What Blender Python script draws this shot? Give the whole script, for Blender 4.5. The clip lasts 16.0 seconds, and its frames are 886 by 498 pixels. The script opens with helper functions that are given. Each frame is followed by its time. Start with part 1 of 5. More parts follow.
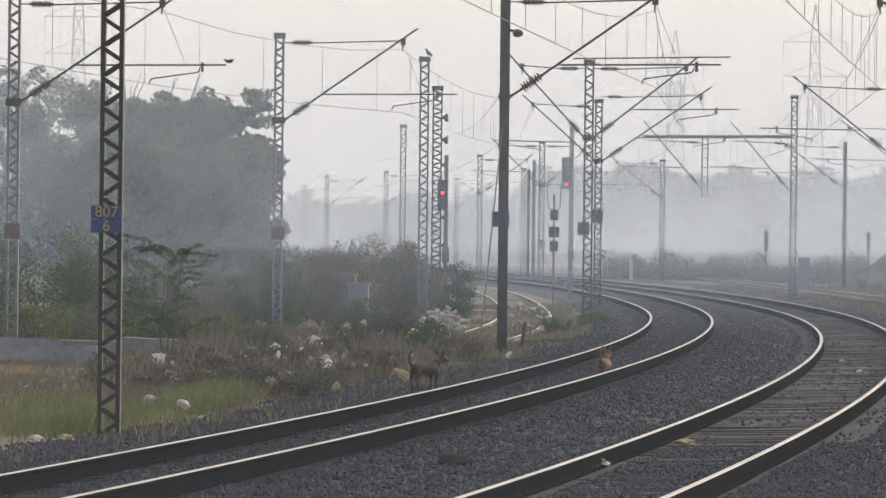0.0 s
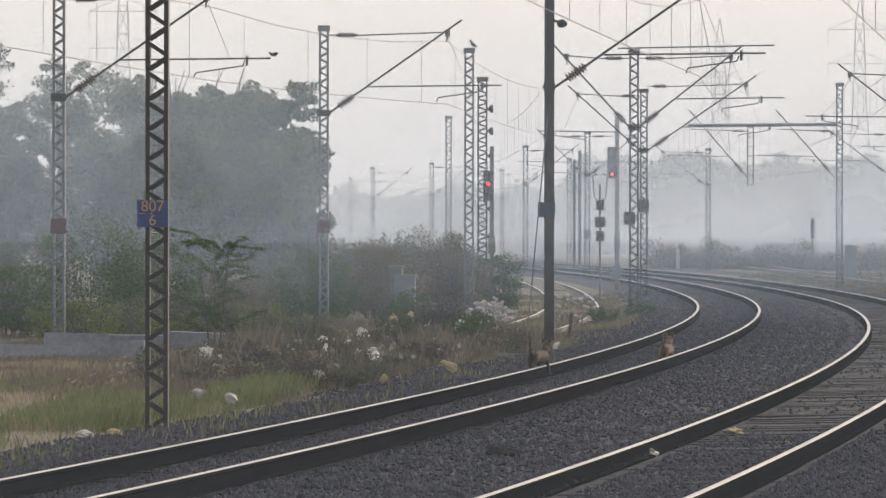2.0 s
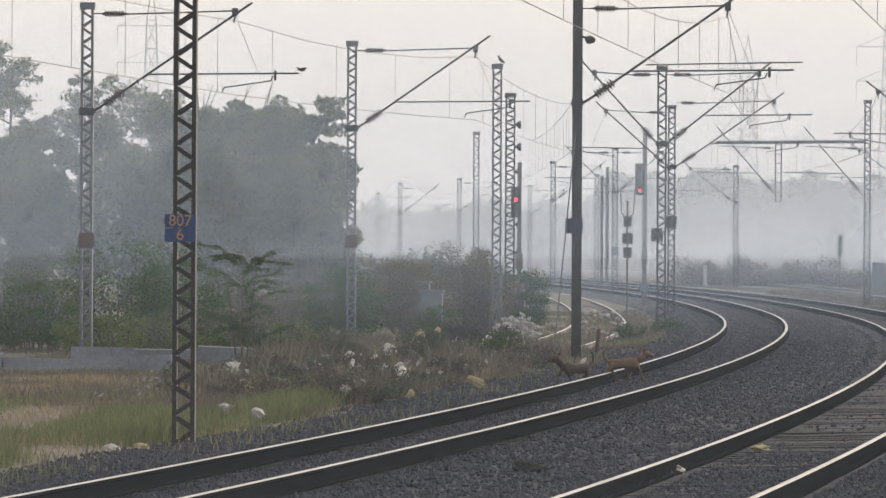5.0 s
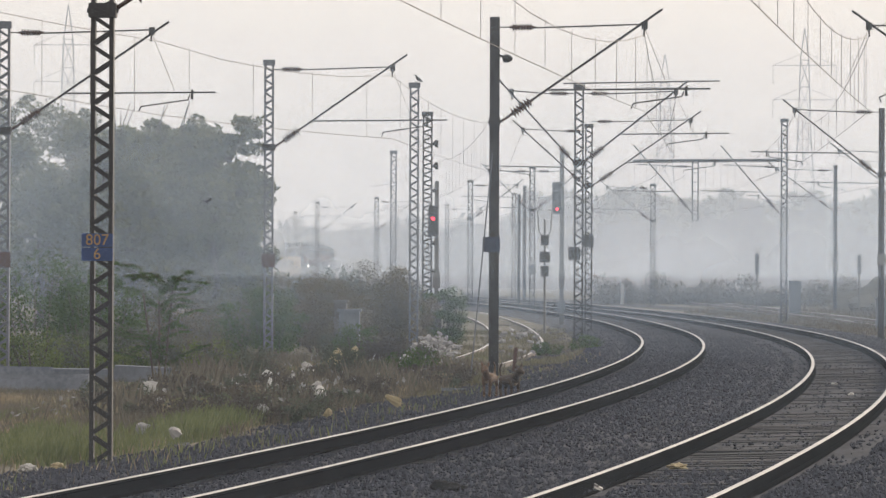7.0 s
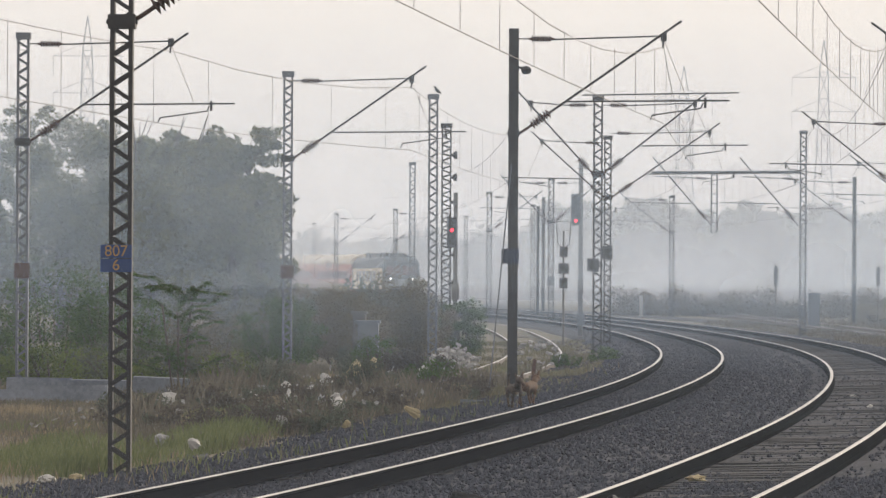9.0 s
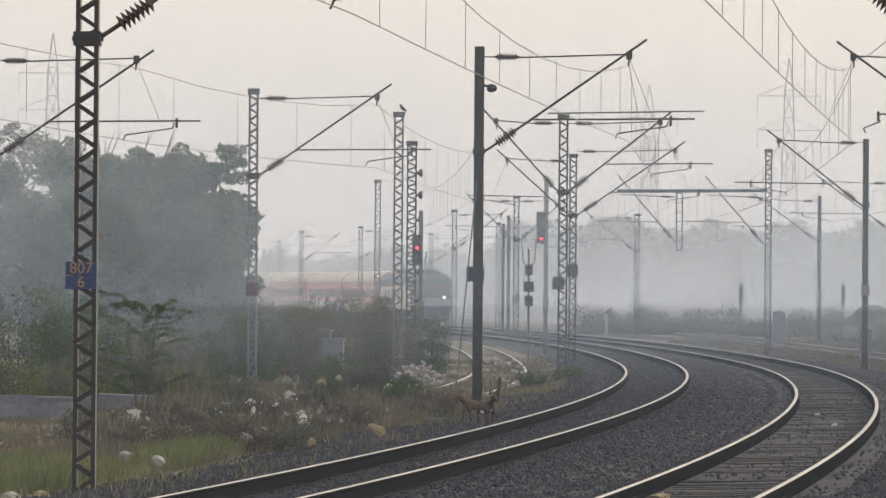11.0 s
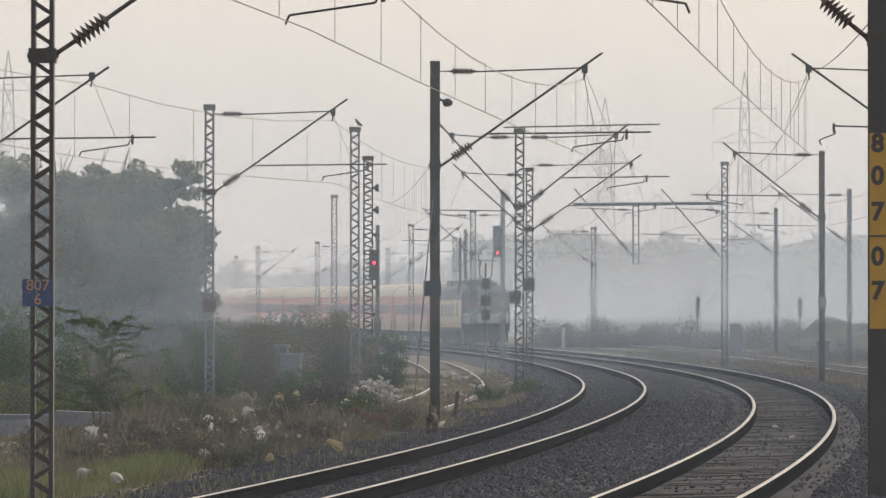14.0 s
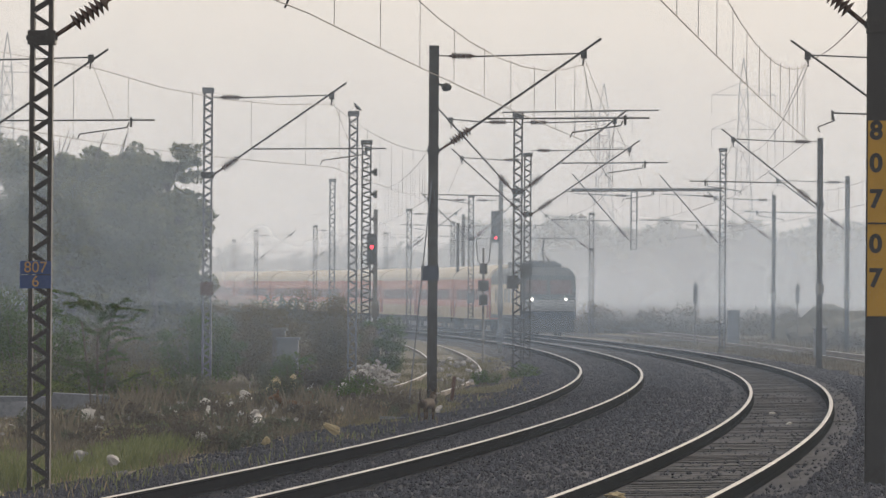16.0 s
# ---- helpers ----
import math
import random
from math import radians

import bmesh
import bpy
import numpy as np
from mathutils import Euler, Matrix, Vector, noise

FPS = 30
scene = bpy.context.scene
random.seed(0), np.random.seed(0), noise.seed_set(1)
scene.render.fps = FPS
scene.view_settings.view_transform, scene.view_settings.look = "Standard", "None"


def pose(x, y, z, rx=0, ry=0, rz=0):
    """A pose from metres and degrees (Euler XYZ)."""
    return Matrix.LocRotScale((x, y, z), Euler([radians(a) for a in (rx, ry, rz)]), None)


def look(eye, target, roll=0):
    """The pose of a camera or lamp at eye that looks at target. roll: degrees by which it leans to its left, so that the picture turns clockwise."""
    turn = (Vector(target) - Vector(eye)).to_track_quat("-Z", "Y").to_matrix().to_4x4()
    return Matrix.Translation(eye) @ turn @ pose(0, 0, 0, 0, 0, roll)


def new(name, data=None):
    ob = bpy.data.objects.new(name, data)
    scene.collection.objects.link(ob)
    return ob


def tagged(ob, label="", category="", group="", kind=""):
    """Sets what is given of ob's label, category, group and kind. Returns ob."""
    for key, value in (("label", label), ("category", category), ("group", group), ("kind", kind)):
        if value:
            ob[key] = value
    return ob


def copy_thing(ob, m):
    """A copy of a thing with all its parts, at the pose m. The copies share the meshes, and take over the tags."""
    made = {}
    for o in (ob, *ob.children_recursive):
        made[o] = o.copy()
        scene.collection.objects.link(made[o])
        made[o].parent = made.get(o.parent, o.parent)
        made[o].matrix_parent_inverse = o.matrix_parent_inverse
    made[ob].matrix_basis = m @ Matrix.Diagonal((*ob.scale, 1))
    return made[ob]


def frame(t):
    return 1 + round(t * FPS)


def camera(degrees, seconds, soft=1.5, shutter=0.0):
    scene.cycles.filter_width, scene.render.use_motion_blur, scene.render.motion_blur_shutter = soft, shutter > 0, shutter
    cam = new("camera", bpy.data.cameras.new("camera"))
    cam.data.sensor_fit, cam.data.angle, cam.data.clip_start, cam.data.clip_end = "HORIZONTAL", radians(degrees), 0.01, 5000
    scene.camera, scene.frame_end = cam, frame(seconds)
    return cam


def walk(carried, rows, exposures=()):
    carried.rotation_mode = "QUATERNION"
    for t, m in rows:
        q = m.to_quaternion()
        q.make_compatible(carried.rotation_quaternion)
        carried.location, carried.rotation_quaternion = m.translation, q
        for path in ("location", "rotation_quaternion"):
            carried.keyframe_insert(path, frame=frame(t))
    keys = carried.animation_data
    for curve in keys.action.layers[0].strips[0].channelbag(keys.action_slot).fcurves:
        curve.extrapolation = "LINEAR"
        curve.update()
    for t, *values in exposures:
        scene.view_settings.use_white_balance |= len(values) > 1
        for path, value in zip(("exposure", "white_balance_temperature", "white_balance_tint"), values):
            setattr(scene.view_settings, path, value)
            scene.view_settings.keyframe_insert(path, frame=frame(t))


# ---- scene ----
cam = camera(9.957, 16.0, soft=1.4)
EYE = 2.05
# seconds, turn to the right, tilt up, clockwise lean of the picture
TURNS = [
    (0.0, -0.794, -0.030, 0.633),
    (0.5, -1.003, -0.084, 0.261),
    (1.0, -1.107, -0.149, 0.077),
    (1.5, -1.245, -0.188, 0.063),
    (2.0, -1.315, -0.131, 0.078),
    (2.5, -1.470, -0.123, 0.138),
    (3.0, -1.576, -0.028, 0.265),
    (3.5, -1.670, 0.053, 0.122),
    (3.7, -1.738, 0.035, 0.272),
    (5.8, -1.428, 0.077, 0.265),
    (6.0, -1.158, 0.107, 0.265),
    (6.5, -0.871, 0.224, 0.078),
    (7.0, -0.692, 0.261, 0.243),
    (7.5, -0.770, 0.273, 0.311),
    (8.0, -1.245, 0.412, 0.227),
    (8.5, -1.182, 0.433, 0.347),
    (9.0, -0.904, 0.390, 0.307),
    (11.3, -0.392, 0.653, 0.469),
    (11.5, -0.295, 0.690, 0.497),
    (12.0, -0.157, 0.712, 0.473),
    (12.5, -0.048, 0.773, 0.374),
    (13.0, -0.037, 0.771, 0.440),
    (13.5, 0.021, 0.790, -0.010),
    (14.0, -0.028, 0.759, 0.031),
    (14.5, -0.095, 0.718, -0.032),
    (15.0, -0.164, 0.708, 0.002),
    (15.5, -0.100, 0.660, 0.131),
    (16.0, 0.000, 0.586, 0.400),
]
walk(cam, [(t, pose(0, 0, EYE, 90 + up, -lean, -right)) for t, right, up, lean in TURNS],
     exposures=[(0.0, 0.2, 6640, 11), (3.5, 0.21, 6640, 11), (7.0, 0.21, 6640, 11), (9.0, 0.2, 6660, 11), (11.5, 0.03, 6800, 11), (16.0, 0.0, 6800, 11)])

# ---- sky and sun ----
SUN_AZ, SUN_EL = radians(38), radians(17)
world = bpy.data.worlds.new("world")
scene.world = world
world.use_nodes = True
wn, wl = world.node_tree.nodes, world.node_tree.links
sky = wn.new("ShaderNodeTexSky")
sky.sky_type, sky.sun_disc = "NISHITA", False
sky.sun_elevation, sky.sun_rotation = SUN_EL, SUN_AZ
sky.air_density, sky.dust_density, sky.ozone_density = 1.0, 6.0, 1.0
pale = wn.new("ShaderNodeMix")
pale.data_type = "RGBA"
pale.inputs["Factor"].default_value = 0.82
pale.inputs["B"].default_value = (9.5, 8.95, 8.45, 1)
wl.new(sky.outputs["Color"], pale.inputs["A"])
wl.new(pale.outputs["Result"], wn["Background"].inputs["Color"])
wn["Background"].inputs["Strength"].default_value = 0.1

sun = new("sun", bpy.data.lights.new("sun", "SUN"))
sun.data.energy, sun.data.angle, sun.data.color = 2.6, radians(9), (1.0, 0.87, 0.72)
sun.matrix_world = look((0, 0, 60), (-math.sin(SUN_AZ) * 50, -math.cos(SUN_AZ) * 50, 60 - math.tan(SUN_EL) * 50))


# ---- materials ----
def material(name, low, high, rough=0.8, metal=0.0, scale=6.0, fine=60.0, bump=0.0, spread=0.0, coord="Object", sheen=0.5):
    """Colour runs from low to high by coarse and fine noise; spread: how far each piece differs."""
    m = bpy.data.materials.new(name)
    m.use_nodes = True
    n, l = m.node_tree.nodes, m.node_tree.links
    p = n["Principled BSDF"]
    tc = n.new("ShaderNodeTexCoord")
    a, b = n.new("ShaderNodeTexNoise"), n.new("ShaderNodeTexNoise")
    a.inputs["Scale"].default_value, b.inputs["Scale"].default_value = scale, fine
    a.inputs["Detail"].default_value, b.inputs["Detail"].default_value = 5, 3
    for q in (a, b):
        l.new(tc.outputs[coord], q.inputs["Vector"])
    s = n.new("ShaderNodeMath")
    s.operation = "ADD"
    l.new(a.outputs["Fac"], s.inputs[0])
    l.new(b.outputs["Fac"], s.inputs[1])
    last = s
    if spread:
        g = n.new("ShaderNodeNewGeometry")
        o = n.new("ShaderNodeObjectInfo")
        add = n.new("ShaderNodeMath")
        add.operation = "ADD"
        l.new(g.outputs["Random Per Island"], add.inputs[0])
        l.new(o.outputs["Random"], add.inputs[1])
        frac = n.new("ShaderNodeMath")
        frac.operation = "FRACT"
        l.new(add.outputs[0], frac.inputs[0])
        k = n.new("ShaderNodeMath")
        k.operation, k.inputs[1].default_value = "MULTIPLY_ADD", spread
        l.new(frac.outputs[0], k.inputs[0])
        l.new(s.outputs[0], k.inputs[2])
        last = k
    r = n.new("ShaderNodeMapRange")
    r.inputs["From Min"].default_value, r.inputs["From Max"].default_value = 0.7, 1.3 + spread
    l.new(last.outputs[0], r.inputs["Value"])
    mix = n.new("ShaderNodeMix")
    mix.data_type = "RGBA"
    mix.inputs["A"].default_value, mix.inputs["B"].default_value = (*low, 1), (*high, 1)
    l.new(r.outputs["Result"], mix.inputs["Factor"])
    l.new(mix.outputs["Result"], p.inputs["Base Color"])
    p.inputs["Roughness"].default_value, p.inputs["Metallic"].default_value = rough, metal
    p.inputs["Specular IOR Level"].default_value = sheen
    if bump:
        bn = n.new("ShaderNodeBump")
        bn.inputs["Strength"].default_value, bn.inputs["Distance"].default_value = bump, 0.02
        l.new(b.outputs["Fac"], bn.inputs["Height"])
        l.new(bn.outputs["Normal"], p.inputs["Normal"])
    return m


def glow(name, colour, strength):
    m = material(name, colour, colour)
    p = m.node_tree.nodes["Principled BSDF"]
    p.inputs["Emission Color"].default_value = (*colour, 1)
    p.inputs["Emission Strength"].default_value = strength
    return m


def leafy(name, low, high, spread=0.6):
    """Leaves let part of the light through."""
    m = material(name, low, high, rough=0.7, scale=0.5, fine=3, spread=spread, sheen=0.12)
    n, l = m.node_tree.nodes, m.node_tree.links
    t = n.new("ShaderNodeBsdfTranslucent")
    mix = n.new("ShaderNodeMixShader")
    mix.inputs["Fac"].default_value = 0.22
    colour = n["Principled BSDF"].inputs["Base Color"].links[0].from_socket
    l.new(colour, t.inputs["Color"])
    l.new(n["Principled BSDF"].outputs[0], mix.inputs[1])
    l.new(t.outputs[0], mix.inputs[2])
    l.new(mix.outputs[0], n["Material Output"].inputs["Surface"])
    return m


STEEL_DARK = material("weathered_dark_steel", (0.027, 0.026, 0.027), (0.06, 0.057, 0.056), 0.65, 0.3, 3, 40, 0.2)
STEEL_GREY = material("galvanised_steel", (0.085, 0.093, 0.108), (0.18, 0.19, 0.212), 0.55, 0.4, 2, 30, 0.1)
STEEL_MID = material("dull_grey_steel", (0.09, 0.09, 0.09), (0.19, 0.18, 0.17), 0.6, 0.3, 2, 30, 0.1)
RAIL_TOP = material("polished_rail_head", (0.36, 0.34, 0.33), (0.62, 0.59, 0.57), 0.34, 1.0, 0.35, 9)
# Main-line rail sides below the head: near-black grey without shine.
RAIL_SIDE = material("near_black_rail_web", (0.008, 0.008, 0.009), (0.02, 0.019, 0.019), 0.95, 0.0, 4, 50, 0.3, sheen=0.0)
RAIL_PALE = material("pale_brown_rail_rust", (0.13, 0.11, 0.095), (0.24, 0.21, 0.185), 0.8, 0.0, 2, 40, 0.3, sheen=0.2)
CONCRETE = material("weathered_concrete", (0.04, 0.041, 0.045), (0.1, 0.1, 0.105), 0.95, 0, 2, 40, 0.3, 0.4, sheen=0.12)
STONE = material("ballast_stone", (0.022, 0.024, 0.031), (0.1, 0.105, 0.128), 0.9, 0, 8, 60, 0.2, 0.7, sheen=0.1)
BROWN_PORCELAIN = material("brown_porcelain", (0.045, 0.025, 0.02), (0.07, 0.04, 0.03), 0.25, 0, 3, 20)
WIRE = material("oxidised_copper_wire", (0.05, 0.045, 0.04), (0.09, 0.08, 0.07), 0.5, 0.6, 3, 20)
BLUE = material("faded_blue_enamel", (0.02, 0.045, 0.13), (0.03, 0.06, 0.17), 0.45, 0, 5, 60)
YELLOW = material("mustard_yellow_paint", (0.33, 0.19, 0.02), (0.42, 0.25, 0.03), 0.6, 0, 5, 60)
BLACK = material("black_paint", (0.012, 0.012, 0.014), (0.03, 0.03, 0.032), 0.5, 0, 4, 50)
RUSTY = material("rusty_plate", (0.06, 0.034, 0.03), (0.1, 0.058, 0.05), 0.8, 0, 5, 60)
GREEN_PAINT = material("faded_signal_green", (0.05, 0.07, 0.07), (0.09, 0.11, 0.11), 0.6, 0, 4, 40)
WHITE = material("dirty_white_plastic", (0.32, 0.31, 0.29), (0.6, 0.585, 0.56), 0.5, 0, 8, 40, 0.1, 0.3)
PALE_PAINT = material("pale_grey_paint", (0.11, 0.125, 0.14), (0.19, 0.205, 0.225), 0.6, 0, 3, 30, 0.1)
RED_LAMP = glow("red_signal_lens", (1.0, 0.02, 0.04), 5.0)
HEAD_LAMP = glow("headlight_lens", (1.0, 0.95, 0.9), 6.0)


# ---- mesh helpers ----
def box(bm, x0, x1, y0, y1, z0, z1, m=None):
    v = [Vector((x, y, z)) for z in (z0, z1) for y in (y0, y1) for x in (x0, x1)]
    v = [bm.verts.new(m @ q if m else q) for q in v]
    for f in ((0, 2, 3, 1), (4, 5, 7, 6), (0, 1, 5, 4), (2, 6, 7, 3), (0, 4, 6, 2), (1, 3, 7, 5)):
        bm.faces.new([v[i] for i in f])


def rod(bm, a, b, r0, r1=None, sides=8):
    """A round bar from a to b, capped."""
    a, b = Vector(a), Vector(b)
    r1 = r0 if r1 is None else r1
    q = (b - a).to_track_quat("Z", "Y")
    rings = []
    for c, r in ((a, r0), (b, r1)):
        rings.append([bm.verts.new(c + q @ Vector((r * math.cos(2 * math.pi * i / sides), r * math.sin(2 * math.pi * i / sides), 0))) for i in range(sides)])
    for i in range(sides):
        j = (i + 1) % sides
        bm.faces.new((rings[0][i], rings[0][j], rings[1][j], rings[1][i]))
    bm.faces.new(rings[0][::-1])
    bm.faces.new(rings[1])


def path(bm, points, r, sides=6):
    for a, b in zip(points, points[1:]):
        rod(bm, a, b, r, r, sides)


def turned(bm, a, b, profile, sides=12):
    """A turned body along a to b: profile of (share of the length, radius)."""
    a, b = Vector(a), Vector(b)
    q = (b - a).to_track_quat("Z", "Y")
    rings = [[bm.verts.new(a + (b - a) * s + q @ Vector((r * math.cos(2 * math.pi * i / sides), r * math.sin(2 * math.pi * i / sides), 0))) for i in range(sides)] for s, r in profile]
    for lo, hi in zip(rings, rings[1:]):
        for i in range(sides):
            bm.faces.new((lo[i], lo[(i + 1) % sides], hi[(i + 1) % sides], hi[i]))
    bm.faces.new(rings[0][::-1])
    bm.faces.new(rings[-1])


def blob(bm, c, rx, ry, rz, rough=0.0, m=None, sub=2):
    made = bmesh.ops.create_icosphere(bm, subdivisions=sub, radius=1.0)["verts"]
    for v in made:
        k = 1 + rough * noise.noise(v.co * 2.3 + Vector(c) * 3.1)
        p = Vector((v.co.x * rx * k, v.co.y * ry * k, v.co.z * rz * k))
        v.co = (m @ p if m else p) + Vector(c)


def mesh_of(name, bm, mat):
    me = bpy.data.meshes.new(name)
    bmesh.ops.recalc_face_normals(bm, faces=bm.faces)
    bm.to_mesh(me)
    bm.free()
    for q in (mat if isinstance(mat, (list, tuple)) else [mat]):
        me.materials.append(q)
    return me


def part(name, bm, mat, parent=None, label="", smooth=False):
    me = bm if isinstance(bm, bpy.types.Mesh) else mesh_of(name, bm, mat)
    if smooth:
        for f in me.polygons:
            f.use_smooth = True
    ob = new(name, me)
    ob.parent = parent
    return tagged(ob, label)


def thing(name, m, label, category, group="", kind=""):
    ob = new(name)
    ob.empty_display_size = 0.2
    ob.matrix_world = m
    return tagged(ob, label, category, group, kind)


def soup(name, verts, faces, mat):
    """A mesh from computed corners and faces."""
    me = bpy.data.meshes.new(name)
    me.from_pydata(verts, [], faces)
    me.materials.append(mat)
    return me


# ---- the line of the tracks ----
BEND = 178.5


def middle(x0, y, near=996.0, far=1600.0):
    d = y - BEND
    return x0 - d * d / (2 * (near if d < 0 else far))


def climb(y):
    return 5e-6 * max(0.0, y - BEND) ** 2


T1, T2, T3, TS = 5.36, 9.9, 16.0, 0.45
CANT = {T1: 0.07, T2: 0.046, T3: 0.0, TS: 0.0}
CURVE = {T1: (996.0, 1600.0), T2: (982.0, 1600.0), T3: (900.0, 5000.0), TS: (800.0, 2400.0)}
LEVEL = {T1: 0.03, T2: -0.01, T3: 0.0, TS: -0.3}


def on_track(x0, y, side=0.0, up=0.0):
    near, far = CURVE[x0]
    d = y - BEND
    slope = -d / (near if d < 0 else far)
    k = 1 / math.hypot(1, slope)
    return Vector((middle(x0, y, near, far) + side * k, y - side * slope * k, LEVEL[x0] + up + climb(y) + CANT[x0] * side / 1.74))


def ground_height(x, y):
    """Ballast bed with shoulders, falling to the fields."""
    s = x - middle(T1, y)
    far_bank = 15.0
    left = min(1.0, max(0.0, (-1.75 - s) / 2.3))
    right = min(1.0, max(0.0, (s - far_bank) / 3))
    z = -0.2 + CANT[T1] * 0.2 - 0.26 * left - 0.1 * right
    for x0 in (T1, T2):
        e = s - (x0 - T1)
        z += CANT[x0] * max(-1.5, min(1.5, e)) / 1.74 * max(0.0, min(1.0, (2.3 - abs(e)) / 0.7))
    e = abs(s - T2 + T1)
    z += -0.012 if e < 0.85 else (0.012 if 0.95 < e < 1.6 else 0.0)
    z += 0.02 * noise.noise(Vector((x * 0.9, y * 0.35, 1.0))) + 0.1 * left * noise.noise(Vector((x * 0.16, y * 0.06, 5.0)))
    return z + climb(y)


# ---- ground ----
def lay_ground():
    ss = [-900, -400, -180, -90, -50, -34, -26, -21, -17, -14, -12, -10.5, -9, -8, -7, -6, -5.2, -4.5, -4, -3.6, -3.2, -2.8, -2.4, -2.0, -1.7]
    ss += [-1.4 + 0.4 * i for i in range(42)]
    ss += [16, 17, 18, 20, 23, 28, 36, 50, 90, 180, 400, 900]
    ys = [-60, -20, 0, 15, 25, 33]
    y = 38.0
    while y < 3500:
        ys.append(y)
        y *= 1.012 if y < 330 else 1.12
    verts, faces = [], []
    for y in ys:
        yy = min(max(y, 30.0), 420.0)
        for s in ss:
            x = middle(T1, yy) + s
            verts.append((x, y, ground_height(x, yy)))
    w = len(ss)
    beds, fields = [], []
    for j in range(len(ys) - 1):
        for i in range(w - 1):
            faces.append((j * w + i, j * w + i + 1, (j + 1) * w + i + 1, (j + 1) * w + i))
            s = (ss[i] + ss[i + 1]) / 2
            fields.append(0 if (-4.1 if ys[j] < 98 else -2.7) < s < 7.9 or 9.1 < s < 12.3 else 1)
    me = soup("ground", verts, faces, GRAVEL)
    me.materials.append(SOIL)
    me.polygons.foreach_set("material_index", fields)
    me.polygons.foreach_set("use_smooth", [True] * len(faces))
    tagged(new("ground", me), "dark ballast bed between dusty grassy soil", "ground", kind="structure")


GRAVEL = material("ballast_gravel", (0.023, 0.025, 0.031), (0.088, 0.092, 0.11), 0.95, 0, 0.6, 16, 1.0, sheen=0.1)
SOIL = material("dusty_soil", (0.105, 0.098, 0.076), (0.215, 0.198, 0.158), 0.95, 0, 0.25, 6, 0.6, sheen=0.08)
lay_ground()


# ---- tracks ----
RAIL_PROFILE = [(-0.075, -0.172), (0.075, -0.172), (0.075, -0.16), (0.012, -0.14), (0.01, -0.045), (0.036, -0.034), (0.036, -0.006), (0.028, 0.0), (-0.028, 0.0), (-0.036, -0.006), (-0.036, -0.034), (-0.01, -0.045), (-0.012, -0.14), (-0.075, -0.16)]


def lay_rail(x0, side, y0, y1, parent):
    verts, faces, mats = [], [], []
    n, y, count = len(RAIL_PROFILE), y0, 0
    while y <= y1:
        for px, pz in RAIL_PROFILE:
            verts.append(on_track(x0, y, side + px, pz))
        y += 1.0 if y < 130 else 2.0
        count += 1
    for j in range(count - 1):
        for i in range(n):
            k = (i + 1) % n
            faces.append((j * n + i, j * n + k, (j + 1) * n + k, (j + 1) * n + i))
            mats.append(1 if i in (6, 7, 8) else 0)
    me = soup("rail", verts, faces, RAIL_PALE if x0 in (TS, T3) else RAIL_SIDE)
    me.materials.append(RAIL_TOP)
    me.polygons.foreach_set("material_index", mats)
    part("rail", me, None, parent, "steel rail with a polished running surface")


def sleeper_mesh():
    bm = bmesh.new()
    box(bm, -1.37, 1.37, -0.12, 0.12, -0.36, -0.176)
    bmesh.ops.bevel(bm, geom=bm.edges[:], offset=0.02, segments=1)
    return mesh_of("sleeper", bm, CONCRETE)


SLEEPER = sleeper_mesh()


def lay_track(name, x0, y0, y1, label, singles):
    track = thing(name, Matrix.Identity(4), label, "railway track", kind="structure")
    for side in (-0.874, 0.874):
        lay_rail(x0, side, y0, y1, track)
    y, sunk = y0 + 1, bmesh.new()
    while y < y1:
        c, r = on_track(x0, y), on_track(x0, y, 0.874)
        m = Matrix.LocRotScale(c + Vector((0, 0, random.uniform(-0.02, 0.006) - (0.04 if x0 == T1 else 0.0))), (r - c).to_track_quat("X", "Z"), None)
        if singles[0] < y < singles[1]:
            ob = part("sleeper", SLEEPER, None, track)
            ob.matrix_world = m
        else:
            box(sunk, -1.37, 1.37, -0.12, 0.12, -0.36, -0.176, m)
        y += 0.62
    tagged(part("far_sleepers", sunk, CONCRETE, track), kind="stuff")
    return track


track_1 = lay_track("track_1", T1, 30, 520, "curving railway track with dark rails on ballast", (50, 190))
track_2 = lay_track("track_2", T2, 30, 860, "curving railway track that the train runs on", (50, 190))
track_3 = lay_track("track_3", T3, 120, 420, "distant railway track beyond the main lines", (150, 200))
siding = lay_track("siding", TS, 128, 420, "narrow overgrown siding with pale worn rails", (128, 200))


